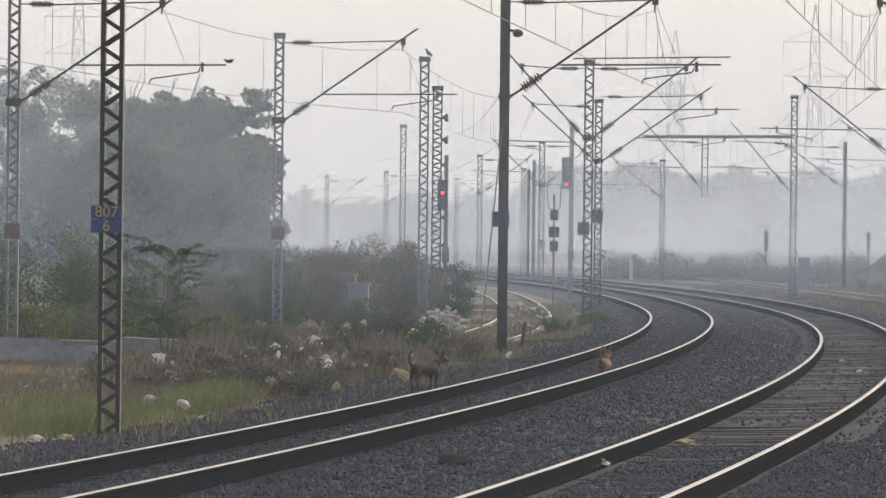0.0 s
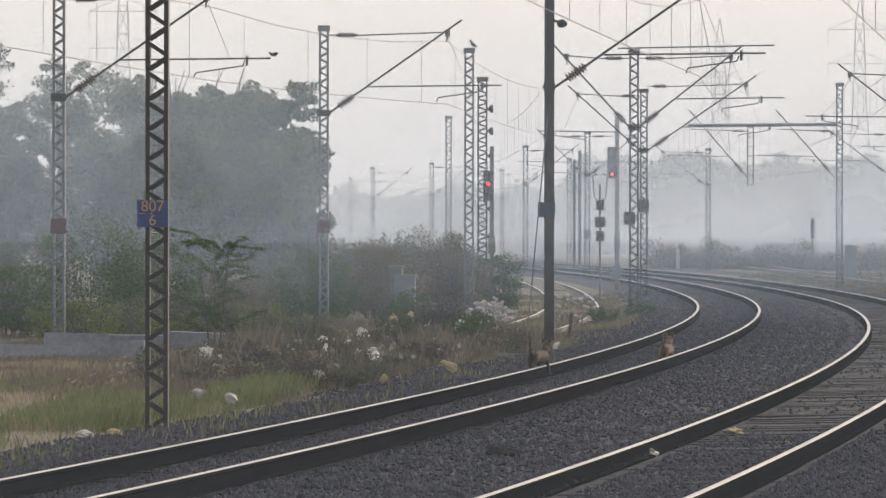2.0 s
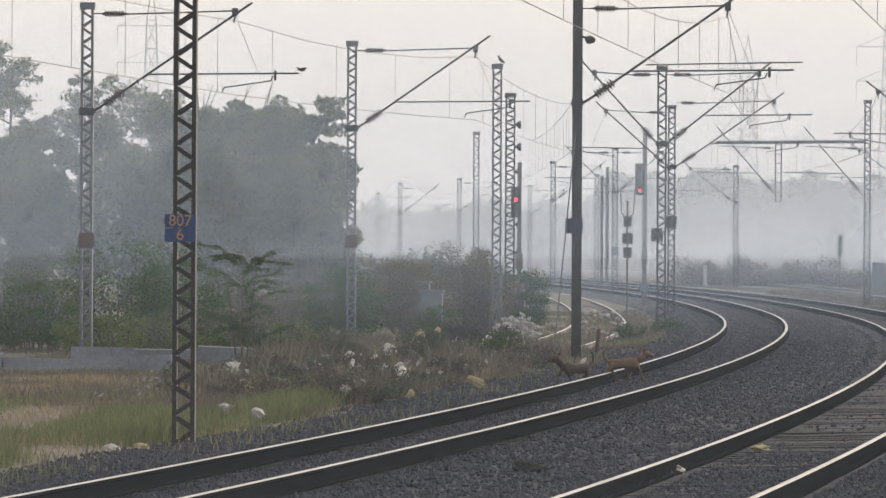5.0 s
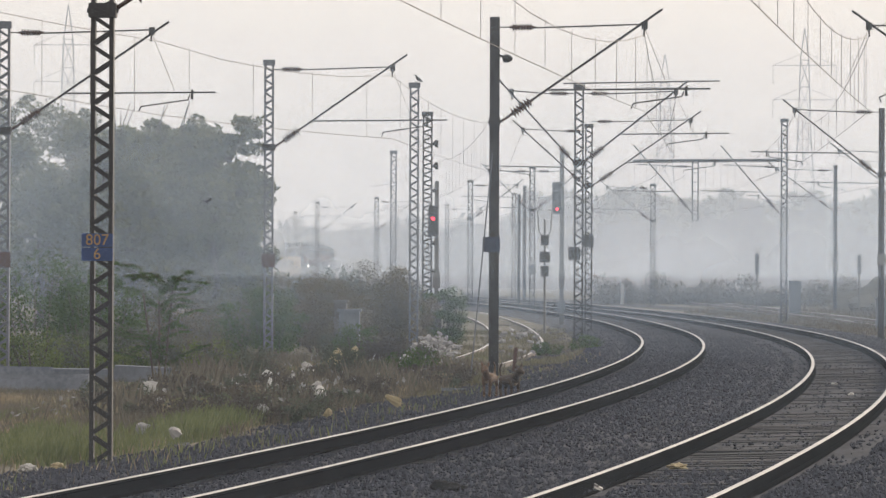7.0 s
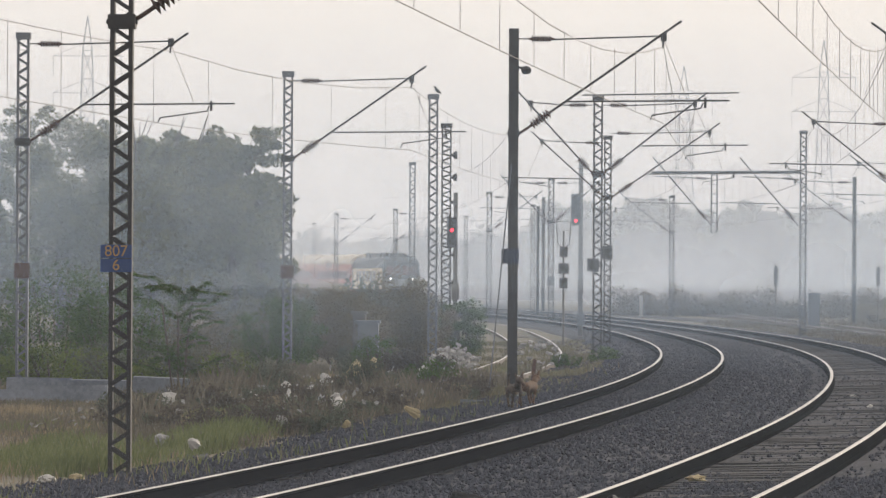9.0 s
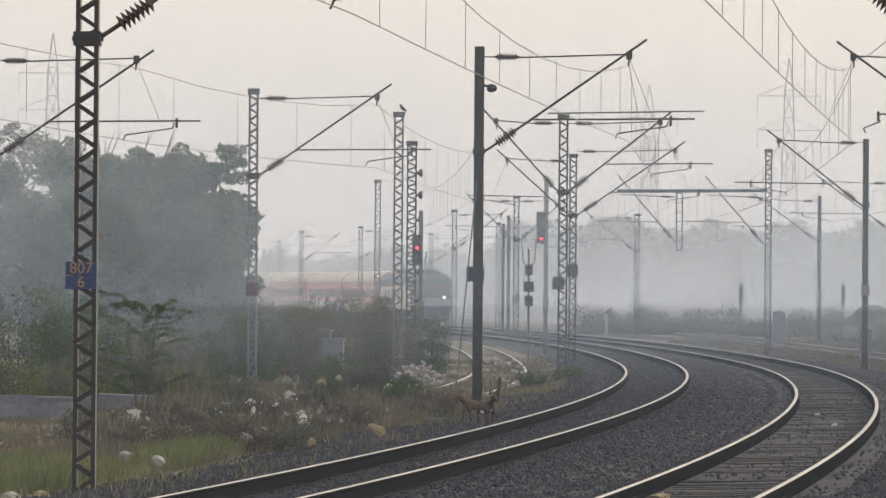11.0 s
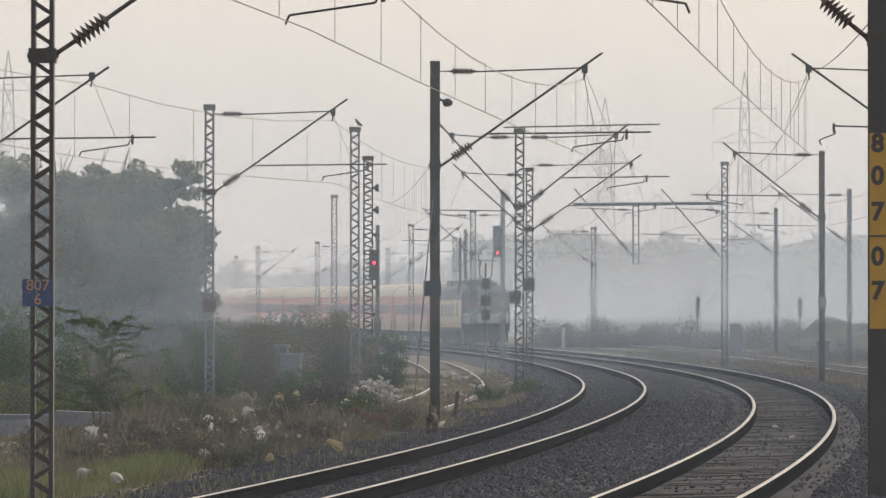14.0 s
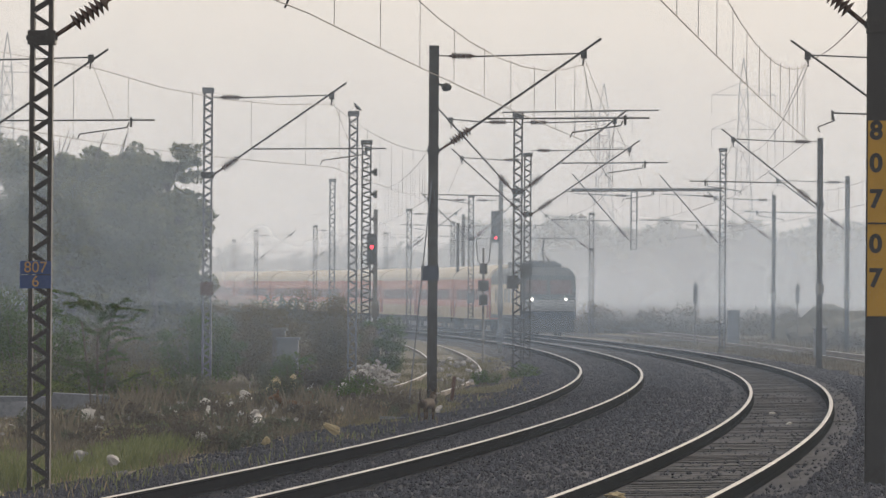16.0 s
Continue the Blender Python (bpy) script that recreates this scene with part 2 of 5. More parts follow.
# ---- masts and overhead line ----
def lattice_mast(x, y, z0, top, width, mat, label, depth=0.2, pitch=None, bars=True):
    """Two channels with zigzag lacing; top and z0 are heights."""
    h = top - z0
    mast = thing("lattice_mast", pose(x, y, z0), label, "overhead line mast", "lattice masts of the overhead line")
    half = width / 2
    for side in (-1, 1):
        bm = bmesh.new()
        a, b = sorted((side * half, side * (half - 0.055)))
        box(bm, a, b, -depth / 2, depth / 2, 0, h)
        part("chord", bm, mat, mast)
    pitch = pitch or width * 1.32
    n = max(2, int(h / (pitch / 2)))
    step = h / n
    inner = half - 0.03
    flat = bmesh.new()
    p, q = Vector((-inner, 0, 0.02)), Vector((inner, 0, step - 0.02))
    d = (q - p).normalized()
    e = Vector((-d.z, 0, d.x)) * 0.026
    t = Vector((0, 0.005, 0))
    vs = [flat.verts.new(c + f) for f in (-t, t) for c in (p - e, p + e, q + e, q - e)]
    for f in ((0, 1, 2, 3), (7, 6, 5, 4), (0, 4, 5, 1), (1, 5, 6, 2), (2, 6, 7, 3), (3, 7, 4, 0)):
        flat.faces.new([vs[k] for k in f])
    bar = mesh_of("lacing_bar", flat, mat)
    for face in (-1, 1):
        for i in range(n):
            ob = part("lacing_bar", bar, None, mast)
            ob.matrix_basis = pose(0, face * (depth / 2 + 0.004), i * step, 0, 0, 180 * (i % 2))
    cap = bmesh.new()
    box(cap, -half - 0.03, half + 0.03, -depth / 2 - 0.03, depth / 2 + 0.03, h - 0.16, h)
    part("cap_plate", cap, mat, mast)
    foot = bmesh.new()
    box(foot, -0.24, 0.24, -0.24, 0.24, -0.5, 0.03)
    part("footing", foot, CONCRETE, mast, "concrete footing in the ground")
    return mast


def beam_mast(x, y, z0, top, width, mat, label):
    h = top - z0
    mast = thing("beam_mast", pose(x, y, z0), label, "overhead line mast", "rolled steel masts")
    for name, a, b, c, d in (("flange", -width / 2, width / 2, -width / 2, -width / 2 + 0.014), ("flange", -width / 2, width / 2, width / 2 - 0.014, width / 2), ("web", -0.006, 0.006, -width / 2 + 0.014, width / 2 - 0.014)):
        bm = bmesh.new()
        box(bm, a, b, c, d, 0, h)
        part(name, bm, mat, mast)
    foot = bmesh.new()
    box(foot, -0.22, 0.22, -0.22, 0.22, -0.5, 0.03)
    part("footing", foot, CONCRETE, mast, "concrete footing in the ground")
    return mast


def sheds(bm, a, b, r=0.125, count=7):
    prof = [(0.0, 0.03), (0.06, 0.03)]
    for i in range(count):
        s = 0.1 + 0.8 * i / count
        prof += [(s, 0.035), (s + 0.02, r), (s + 0.035, r), (s + 0.8 / count - 0.01, 0.035)]
    prof += [(0.94, 0.03), (1.0, 0.03)]
    turned(bm, a, b, prof, 10)


def cantilever(mast, side, reach=3.4, base=5.47, tie=7.62, arm=6.2, mat=None, register=True, tail=1.5, rise=0.42):
    """The bracket that holds the wires: side is 1 or -1 along x; heights over the rail."""
    mat = mat or STEEL_DARK
    z0 = mast.matrix_world.translation.z
    P = lambda u, z: Vector((side * u, 0, z - z0))
    br = part("bracket_tube", bmesh.new(), mat, mast)
    bm = bmesh.new()
    tip = P(reach + 0.4, tie + rise)
    foot = P(0.14, base)
    way = (tip - foot)
    rod(bm, foot + way * 0.19, tip, 0.028)
    bm.to_mesh(br.data)
    br.data.materials.clear()
    br.data.materials.append(mat)
    bm = bmesh.new()
    own = mast.children[0].data.materials[0]
    k = 0.175 if "lattice" in mast.name else 0.13
    box(bm, -k, k, -0.14, 0.14, base - z0 - 0.09, base - z0 + 0.09)
    box(bm, -k - 0.025, k + 0.025, -0.05, 0.05, base - z0 - 0.03, base - z0 + 0.03)
    part("clamp", bm, own, mast)
    bm = bmesh.new()
    sheds(bm, foot + way * 0.06, foot + way * 0.2)
    rod(bm, P(0.1, base - 0.02), foot + way * 0.06, 0.03)
    part("bracket_insulator", bm, BROWN_PORCELAIN, mast, "brown ribbed porcelain insulator", True)
    bm = bmesh.new()
    rod(bm, P(0.92, tie - 0.01), P(reach + 0.05, tie + 0.08), 0.018)
    rod(bm, P(0.1, tie), P(0.36, tie), 0.014)
    part("stay_tube", bm, mat, mast)
    bm = bmesh.new()
    sheds(bm, P(0.34, tie), P(0.92, tie), 0.085)
    part("stay_insulator", bm, BROWN_PORCELAIN, mast, "brown ribbed porcelain insulator", True)
    bm = bmesh.new()
    box(bm, -0.07, 0.07, -0.05, 0.05, -0.09, 0.09, Matrix.Translation(P(reach, tie + 0.05)))
    rod(bm, P(reach, tie), P(reach - 0.02, tie - 0.2), 0.022)
    part("catenary_clamp", bm, mat, mast)
    if register:
        share = (arm - base) / (tie + 0.36 - base)
        u0 = 0.14 + (reach + 0.31) * share
        bm = bmesh.new()
        rod(bm, P(u0, arm), P(reach + tail, arm + 0.04), 0.02)
        path(bm, [P(reach + min(0.9, tail), arm - 0.02), P(reach + min(0.85, tail - 0.05), arm - 0.14), P(reach - 0.25, arm - 0.3), P(reach - 0.3, arm - 0.42)], 0.017)
        box(bm, -0.03, 0.03, -0.03, 0.03, -0.13, 0.1, Matrix.Translation(P(reach + min(0.95, tail), arm)))
        part("register_arm", bm, mat, mast)
        bm = bmesh.new()
        rod(bm, P(reach, tie), P(reach + 0.55, arm + 0.04), 0.006)
        part("drop_wire", bm, WIRE, mast)


def plate(mast, z, w, h, mat, y=-0.14, name="plate", label="", dx=0.0):
    z0 = mast.matrix_world.translation.z
    bm = bmesh.new()
    box(bm, dx - w / 2, dx + w / 2, y - 0.012, y, z - z0 - h / 2, z - z0 + h / 2)
    bmesh.ops.bevel(bm, geom=bm.edges[:], offset=0.004, segments=1)
    return part(name, bm, mat, mast, label)


def lettering(text, size, x, y, z, mat, parent, name="digits", bold=0.0):
    c = bpy.data.curves.new(name, "FONT")
    c.body, c.size, c.extrude, c.align_x, c.align_y = text, size, 0.003, "CENTER", "CENTER"
    c.offset = bold
    tmp = bpy.data.objects.new(name, c)
    scene.collection.objects.link(tmp)
    bpy.context.view_layer.update()
    me = bpy.data.meshes.new_from_object(tmp.evaluated_get(bpy.context.evaluated_depsgraph_get()))
    bpy.data.objects.remove(tmp)
    me.materials.clear()
    me.materials.append(mat)
    ob = new(name, me)
    ob.parent = parent
    ob.matrix_basis = pose(x, y, z, 90, 0, 0)
    return ob


FAR_LATTICE = "grey lattice mast standing in the haze"
mast_a = lattice_mast(-5.15, 65.0, -0.43, 8.0, 0.29, STEEL_DARK, "dark steel lattice mast with a blue number plate", 0.22)
cantilever(mast_a, 1, base=5.38, rise=0.33)
mast_b = beam_mast(-0.24, 115.5, -0.42, 7.85, 0.225, STEEL_DARK, "dark rolled steel mast beside the track")
cantilever(mast_b, 1)
mast_c = lattice_mast(-6.5, 140.0, -0.5, 7.88, 0.27, STEEL_GREY, "pale grey lattice mast rising out of the bushes")
cantilever(mast_c, 1)
mast_c2 = lattice_mast(-11.74, 119.0, -0.5, 7.88, 0.29, STEEL_GREY, "pale grey lattice mast in front of the trees")
cantilever(mast_c2, 1, reach=3.46, base=5.32, rise=0.27)
mast_d = lattice_mast(-2.8, 157.0, -0.5, 7.9, 0.3, STEEL_GREY, "pale grey lattice mast with a bird on top")
mast_d2 = lattice_mast(-2.8, 184.0, -0.5, 7.85, 0.36, STEEL_DARK, "lattice mast carrying round fittings down its side", pitch=0.3)
mast_g = lattice_mast(2.3, 158.0, -0.35, 7.9, 0.3, STEEL_DARK, "dark lattice mast beside the bend of the track")
cantilever(mast_g, 1, 3.0, arm=6.36, tail=1.65)
bm = bmesh.new()
rod(bm, (-0.5, -0.16, 8.27), (4.35, -0.16, 8.37), 0.022)
part("top_tube", bm, STEEL_DARK, mast_g, "long level tube across the mast top")
mast_g2 = lattice_mast(3.3, 200.0, -0.3, 7.9, 0.3, STEEL_DARK, "dark lattice mast further round the bend")
cantilever(mast_g2, 1, 4.0, tie=8.0, arm=6.4)
cantilever(mast_g, -1, 2.1, register=False)
cantilever(mast_g2, -1, 2.6)
mast_e = lattice_mast(-5.36, 245.0, -0.4, 7.9, 0.3, STEEL_GREY, FAR_LATTICE)
mast_h = lattice_mast(1.52, 280.0, -0.2, 7.9, 0.32, STEEL_DARK, FAR_LATTICE)
cantilever(mast_h, 1, 2.6)
cantilever(mast_h, -1, 2.4)
for px, py, top, side in ((-2.2, 326.0, 7.95, 1), (9.7, 333.0, 7.9, -1), (0.7, 380.0, 8.0, 1), (-10.2, 405.0, 8.0, 1), (-16.2, 440.0, 8.1, 1), (-5.1, 450.0, 8.1, 1), (-21.4, 520.0, 8.2, 1)):
    m = lattice_mast(px, py, -0.2, top, 0.34, STEEL_DARK, FAR_LATTICE)
    cantilever(m, side, 3.0)
for px, py, top, w in ((1.45, 372.0, 8.4, 0.24), (0.95, 335.0, 7.2, 0.2)):
    beam_mast(px, py, -0.2, top, w, STEEL_DARK, "slim steel post far down the line")

# masts on the outside of the curve
mast_n = beam_mast(5.32, 62.5, -0.35, 8.4, 0.24, BLACK, "black steel mast with a yellow painted number band")
cantilever(mast_n, -1, 2.62)
mast_o = beam_mast(11.94, 121.0, -0.35, 7.9, 0.22, STEEL_DARK, "dark steel mast outside the curve")
cantilever(mast_o, -1, 3.3, 5.74, 7.89, 6.55, tail=-0.6)
mast_p = beam_mast(12.95, 175.0, -0.3, 7.75, 0.19, STEEL_DARK, "slim dark steel mast outside the curve")
cantilever(mast_p, -1, 3.0)
for px, py, top in ((18.5, 233.0, 7.9), (17.8, 274.0, 7.9)):
    m = beam_mast(px, py, -0.2, top, 0.2, STEEL_DARK, "slim grey steel mast beside the far track")
    cantilever(m, -1, 3.2)
    plate(m, 2.45, 0.34, 0.4, STEEL_MID, -0.12, "switch_box")

# the long boom mast over both tracks
boom_mast = lattice_mast(12.35, 225.0, -0.2, 8.9, 0.3, STEEL_DARK, "tall lattice mast with a long boom over the tracks", 0.24)
bm = bmesh.new()
rod(bm, (-0.1, 0, 7.26), (-6.7, 0, 7.22), 0.075, 0.06)
part("boom", bm, STEEL_DARK, boom_mast, "long horizontal steel boom")
bm = bmesh.new()
for xx in (-3.8, -4.05):
    rod(bm, (xx, 0, 7.3), (xx, 0, 4.55), 0.03)
for i in range(7):
    rod(bm, (-3.8, 0, 4.6 + 0.42 * i), (-4.05, 0, 4.6 + 0.42 * i), 0.02)
part("drop_arm", bm, STEEL_DARK, boom_mast, "ladder-like hanging arm")
for x0 in (-0.1, -3.95):
    bm = bmesh.new()
    rod(bm, (x0 - 0.1, 0, 4.9), (x0 - 2.7, 0, 7.9), 0.028)
    rod(bm, (x0 - 0.1, 0, 6.95), (x0 - 2.6, 0, 7.05), 0.02)
    rod(bm, (x0 - 0.9, 0, 5.85), (x0 - 3.6, 0, 5.9), 0.02)
    part("bracket_tube", bm, STEEL_DARK, boom_mast)
    bm = bmesh.new()
    sheds(bm, (x0 - 0.3, 0, 5.13), (x0 - 0.7, 0, 5.6))
    sheds(bm, (x0 - 0.3, 0, 6.96), (x0 - 0.8, 0, 6.98), 0.07)
    part("bracket_insulator", bm, BROWN_PORCELAIN, boom_mast, "brown ribbed porcelain insulator", True)

# plates, boxes and numbers on the masts
NAVY = material("dark_navy_paint", (0.012, 0.018, 0.04), (0.025, 0.035, 0.065), 0.5, 0, 5, 60)
plate_top = plate(mast_a, 2.44, 0.4, 0.17, BLUE, -0.13, "upper_plate", "dark blue plate with tan digits", -0.05)
plate_low = plate(mast_a, 2.26, 0.4, 0.17, BLUE, -0.13, "lower_plate", "blue plate with a tan digit", -0.05)
TAN = material("tan_lettering", (0.26, 0.17, 0.08), (0.34, 0.22, 0.1), 0.6, 0, 8, 60)
lettering("807", 0.2, -0.05, -0.146, 2.44 + 0.43, TAN, plate_top)
lettering("6", 0.2, -0.05, -0.146, 2.26 + 0.43, TAN, plate_low)
band = plate(mast_n, 3.1, 0.238, 2.4, YELLOW, -0.121, "number_band", "mustard yellow band with black digits")
for digit, z in (("8", 4.17), ("0", 3.77), ("7", 3.33), ("0", 2.78), ("7", 2.36)):
    lettering(digit, 0.31, -0.02, -0.136, z + 0.35, BLACK, band, bold=0.012)
plate(mast_n, 3.04, 0.23, 0.02, BLACK, -0.134, "dividing_line")
plate(mast_b, 2.68, 0.4, 0.34, NAVY, -0.13, "switch_box", "small dark blue box", -0.06)
plate(mast_c, 2.35, 0.36, 0.36, RUSTY, -0.12, "number_plate", "rust-red plate")
plate(mast_c2, 2.3, 0.36, 0.36, RUSTY, -0.12, "number_plate", "rust-red plate")
plate(mast_g, 2.65, 0.36, 0.4, STEEL_DARK, -0.13, "switch_box", "", -0.14)
plate(mast_g2, 3.3, 0.4, 0.5, STEEL_DARK, -0.13, "switch_box")
plate(mast_h, 2.2, 0.4, 0.5, STEEL_GREY, -0.13, "switch_box")
plate(mast_p, 2.55, 0.3, 0.36, STEEL_MID, -0.12, "switch_box")
bm = bmesh.new()
rod(bm, (-0.04, -0.1, 5.2), (-0.52, -0.3, 0.05), 0.016)
part("guy_rod", bm, STEEL_GREY, mast_b, "pale slanting guy rod")
bm = bmesh.new()
rod(bm, (0.1, 0, 7.4), (0.22, 0, 7.36), 0.03)
blob(bm, (0.28, 0, 7.33), 0.12, 0.1, 0.1, 0.2)
part("pulley", bm, STEEL_DARK, mast_b)
for z in (7.2, 6.4, 5.5, 4.4, 3.6, 2.6):
    bm = bmesh.new()
    turned(bm, (0.16, -0.1, z), (0.4, -0.1, z), [(0, 0.05), (0.3, 0.06), (0.5, 0.13), (0.9, 0.15), (1.0, 0.1)])
    part("bell_fitting", bm, STEEL_DARK, mast_d2)


# ---- wires ----
def span(name, points, label, sag=0.95, high=7.45, low=5.72):
    """Catenary, contact wire and droppers over a row of supports (x, y)."""
    line = thing(name, Matrix.Identity(4), label, "overhead wire", "overhead wires")
    top, contact, drops = bmesh.new(), bmesh.new(), []
    for (xa, ya, *ra), (xb, yb, *rb) in zip(points, points[1:]):
        ra, rb = sum(ra), sum(rb)
        n = max(4, round(math.hypot(xb - xa, yb - ya) / 5.5))
        up, lo = [], []
        for i in range(n + 1):
            s = i / n
            x, y = xa + (xb - xa) * s, ya + (yb - ya) * s
            up.append(Vector((x, y, high + ra + (rb - ra) * s + climb(y) - sag * 4 * s * (1 - s))))
            lo.append(Vector((x, y, low + (ra + (rb - ra) * s) * 0.7 + climb(y) - 0.05 * 4 * s * (1 - s))))
        path(top, up, 0.0085, 5)
        path(contact, lo, 0.0085, 5)
        if ya < 240:
            for i in range(n):
                a = up[i].lerp(up[i + 1], 0.5)
                b = lo[i].lerp(lo[i + 1], 0.5)
                bm = bmesh.new()
                rod(bm, a + Vector((0, 0, 0.05)), b, 0.005, 0.005, 5)
                drops.append(bm)
    part("catenary_wire", top, WIRE, line)
    part("contact_wire", contact, WIRE, line)
    for bm in drops:
        part("dropper", bm, WIRE, line)


span("overhead_wire", [(-7.6, 12.0), (-1.75, 65.0), (3.16, 115.5), (5.3, 158.0), (5.7, 200.0), (4.1, 280.0), (0.8, 326.0), (-6, 380.0), (-22, 480.0)], "contact wire and catenary over the inner track")
span("overhead_wire", [(-2.6, 10.0), (2.7, 62.5), (8.66, 121.0, 0.3), (9.95, 175.0), (9.4, 225.0), (6.7, 333.0), (-3, 400.0), (-22, 500.0)], "contact wire and catenary over the outer track")
span("overhead_wire", [(-14.5, 60.0), (-8.2, 119.0), (-3.1, 140.0), (-0.6, 184.0), (-2.9, 245.0), (-9, 330.0)], "contact wire and catenary over the siding", 0.3)
span("overhead_wire", [(15.3, 150.0), (15.3, 233.0), (14.6, 274.0), (8, 400.0)], "contact wire and catenary over the far track")

bm = bmesh.new()
a, b = Vector((5.2, 62.6, 5.65)), Vector((8.66, 121.0, 7.85))
path(bm, [a.lerp(b, i / 12) - Vector((0, 0, 0.12 * 4 * (i / 12) * (1 - i / 12))) for i in range(13)], 0.008, 5)
feeder = thing("feeder_wire", Matrix.Identity(4), "slack feeder wire between two masts", "overhead wire", "overhead wires")
part("cable", bm, WIRE, feeder)


# ---- signals ----
def signal(x, y, z0, head, post, lamp, label, w=0.2, low=-0.2, high=1.2, wide=0.21):
    """Colour light signal: head is the height of the lit red lamp."""
    s = thing("colour_light_signal", pose(x, y, z0), label, "railway signal", "signals showing red")
    bm = bmesh.new()
    box(bm, -w / 2, w / 2, -w / 2, w / 2, 0, post - z0)
    bmesh.ops.bevel(bm, geom=bm.edges[:], offset=0.02, segments=1)
    part("post", bm, STEEL_MID, s)
    bm = bmesh.new()
    box(bm, lamp - wide, lamp + wide, -0.36, -0.12, head - z0 + low, head - z0 + high)
    bmesh.ops.bevel(bm, geom=bm.edges[:], offset=0.05, segments=2)
    back = part("head", bm, BLACK, s, "black signal head")
    for i in range(3 if high > 1 else 1):
        z = head - z0 + 0.36 * i
        bm = bmesh.new()
        turned(bm, (lamp, -0.36, z), (lamp, -0.375, z), [(0, 0.055), (1, 0.05)], 16)
        part("lens", bm, RED_LAMP if i == 0 else BLACK, back, "lit red lens" if i == 0 else "")
        bm = bmesh.new()
        for k in range(8):
            a, b = math.pi * k / 8, math.pi * (k + 1) / 8
            p = [(lamp + 0.13 * math.cos(q), yy, z + 0.13 * math.sin(q)) for yy in (-0.36, -0.6) for q in (a, b)]
            v = [bm.verts.new(c) for c in p]
            bm.faces.new((v[0], v[1], v[3], v[2]))
        part("hood", bm, BLACK, back)
    for z, ww in ((0.5, 0.34), (1.9, 0.26)):
        bm = bmesh.new()
        box(bm, -ww / 2, ww / 2, -0.3, -0.1, z, z + 0.55)
        part("relay_box", bm, STEEL_GREY if z < 1 else STEEL_MID, s)
    return s


signal(2.53, 225.0, -0.25, 4.85, 7.4, -0.22, "tall dark signal post showing one red lamp")
signal(-2.35, 176.0, -0.4, 3.9, 5.2, -0.12, "signal on a grey post showing one red lamp", 0.14, -0.6, 0.45, 0.17)

# short post with drooping route lamps
post = thing("route_indicator", pose(1.55, 196.0, -0.3), "short signal post with small stacked boxes", "railway signal")
bm = bmesh.new()
rod(bm, (0, 0, 0), (0, 0, 4.4), 0.045)
part("post", bm, STEEL_MID, post)
for z, r in ((2.2, 0.16), (2.75, 0.2), (3.4, 0.15)):
    bm = bmesh.new()
    box(bm, -r, r, -0.2, 0.1, z, z + 0.4)
    bmesh.ops.bevel(bm, geom=bm.edges[:], offset=0.03, segments=1)
    part("lamp_box", bm, STEEL_DARK, post)
for sx in (-1, 1):
    bm = bmesh.new()
    path(bm, [(0, 0, 3.7), (sx * 0.22, 0, 3.9), (sx * 0.28, 0, 4.75), (sx * 0.1, 0, 4.8)], 0.025)
    part("arm", bm, STEEL_MID, post)


def marker_post(x, y, z0, top):
    p = thing("marker_post", pose(x, y, z0), "thin post with a dark narrow board", "marker post", "marker posts in the scrub")
    bm = bmesh.new()
    rod(bm, (0, 0, 0), (0, 0, top - z0), 0.04)
    part("pole", bm, STEEL_MID, p)
    bm = bmesh.new()
    box(bm, -0.11, 0.11, -0.1, -0.04, top - z0 - 1.15, top - z0 - 0.1)
    bmesh.ops.bevel(bm, geom=bm.edges[:], offset=0.03, segments=1)
    part("board", bm, STEEL_DARK, p)


marker_post(13.2, 266.0, -0.2, 3.15)
marker_post(20.0, 287.0, -0.3, 3.2)


def cabinet(x, y, z0, w, h, mat, label):
    c = thing("equipment_cabinet", pose(x, y, z0), label, "cabinet", "lineside cabinets")
    bm = bmesh.new()
    box(bm, -w / 2, w / 2, -0.35, 0.35, 0, h)
    bmesh.ops.bevel(bm, geom=bm.edges[:], offset=0.03, segments=2)
    part("body", bm, mat, c)
    bm = bmesh.new()
    box(bm, -w / 2 - 0.05, w / 2 + 0.05, -0.42, 0.42, h, h + 0.07)
    part("lid", bm, mat, c)
    bm = bmesh.new()
    box(bm, -w / 2 + 0.06, w / 2 - 0.06, -0.37, -0.352, 0.1, h - 0.1)
    part("door", bm, mat, c)


cabinet(-4.35, 143.0, -0.45, 0.58, 1.38, PALE_PAINT, "pale grey cabinet with a flat lid among the weeds")
cabinet(-4.7, 146.0, -0.45, 0.36, 1.62, STEEL_MID, "dull grey cabinet behind a paler one")
cabinet(15.3, 268.0, -0.3, 0.6, 1.9, PALE_PAINT, "grey metal cabinet beside the far track")
cabinet(15.2, 205.0, -0.2, 0.45, 1.2, PALE_PAINT, "small grey cabinet by a mast")
cabinet(8.6, 360.0, 0.0, 1.0, 1.3, PALE_PAINT, "small pale equipment hut far off")
bm = bmesh.new()
box(bm, -0.12, 0.12, -0.1, 0.1, -0.3, 1.2)
bmesh.ops.bevel(bm, geom=bm.edges[:], offset=0.02, segments=1)
ob = new("white_post", mesh_of("white_post", bm, WHITE))
ob.location = (8.0, 345.0, 0.1)
tagged(ob, "short white marker post beside the track", "post")


# ---- pylons far behind ----
# Steel colour lightened to carry the haze that is missing this high up.
PYLON = material("haze_paled_pylon_steel", (0.36, 0.37, 0.38), (0.5, 0.51, 0.52), 0.6, 0, 2, 20)


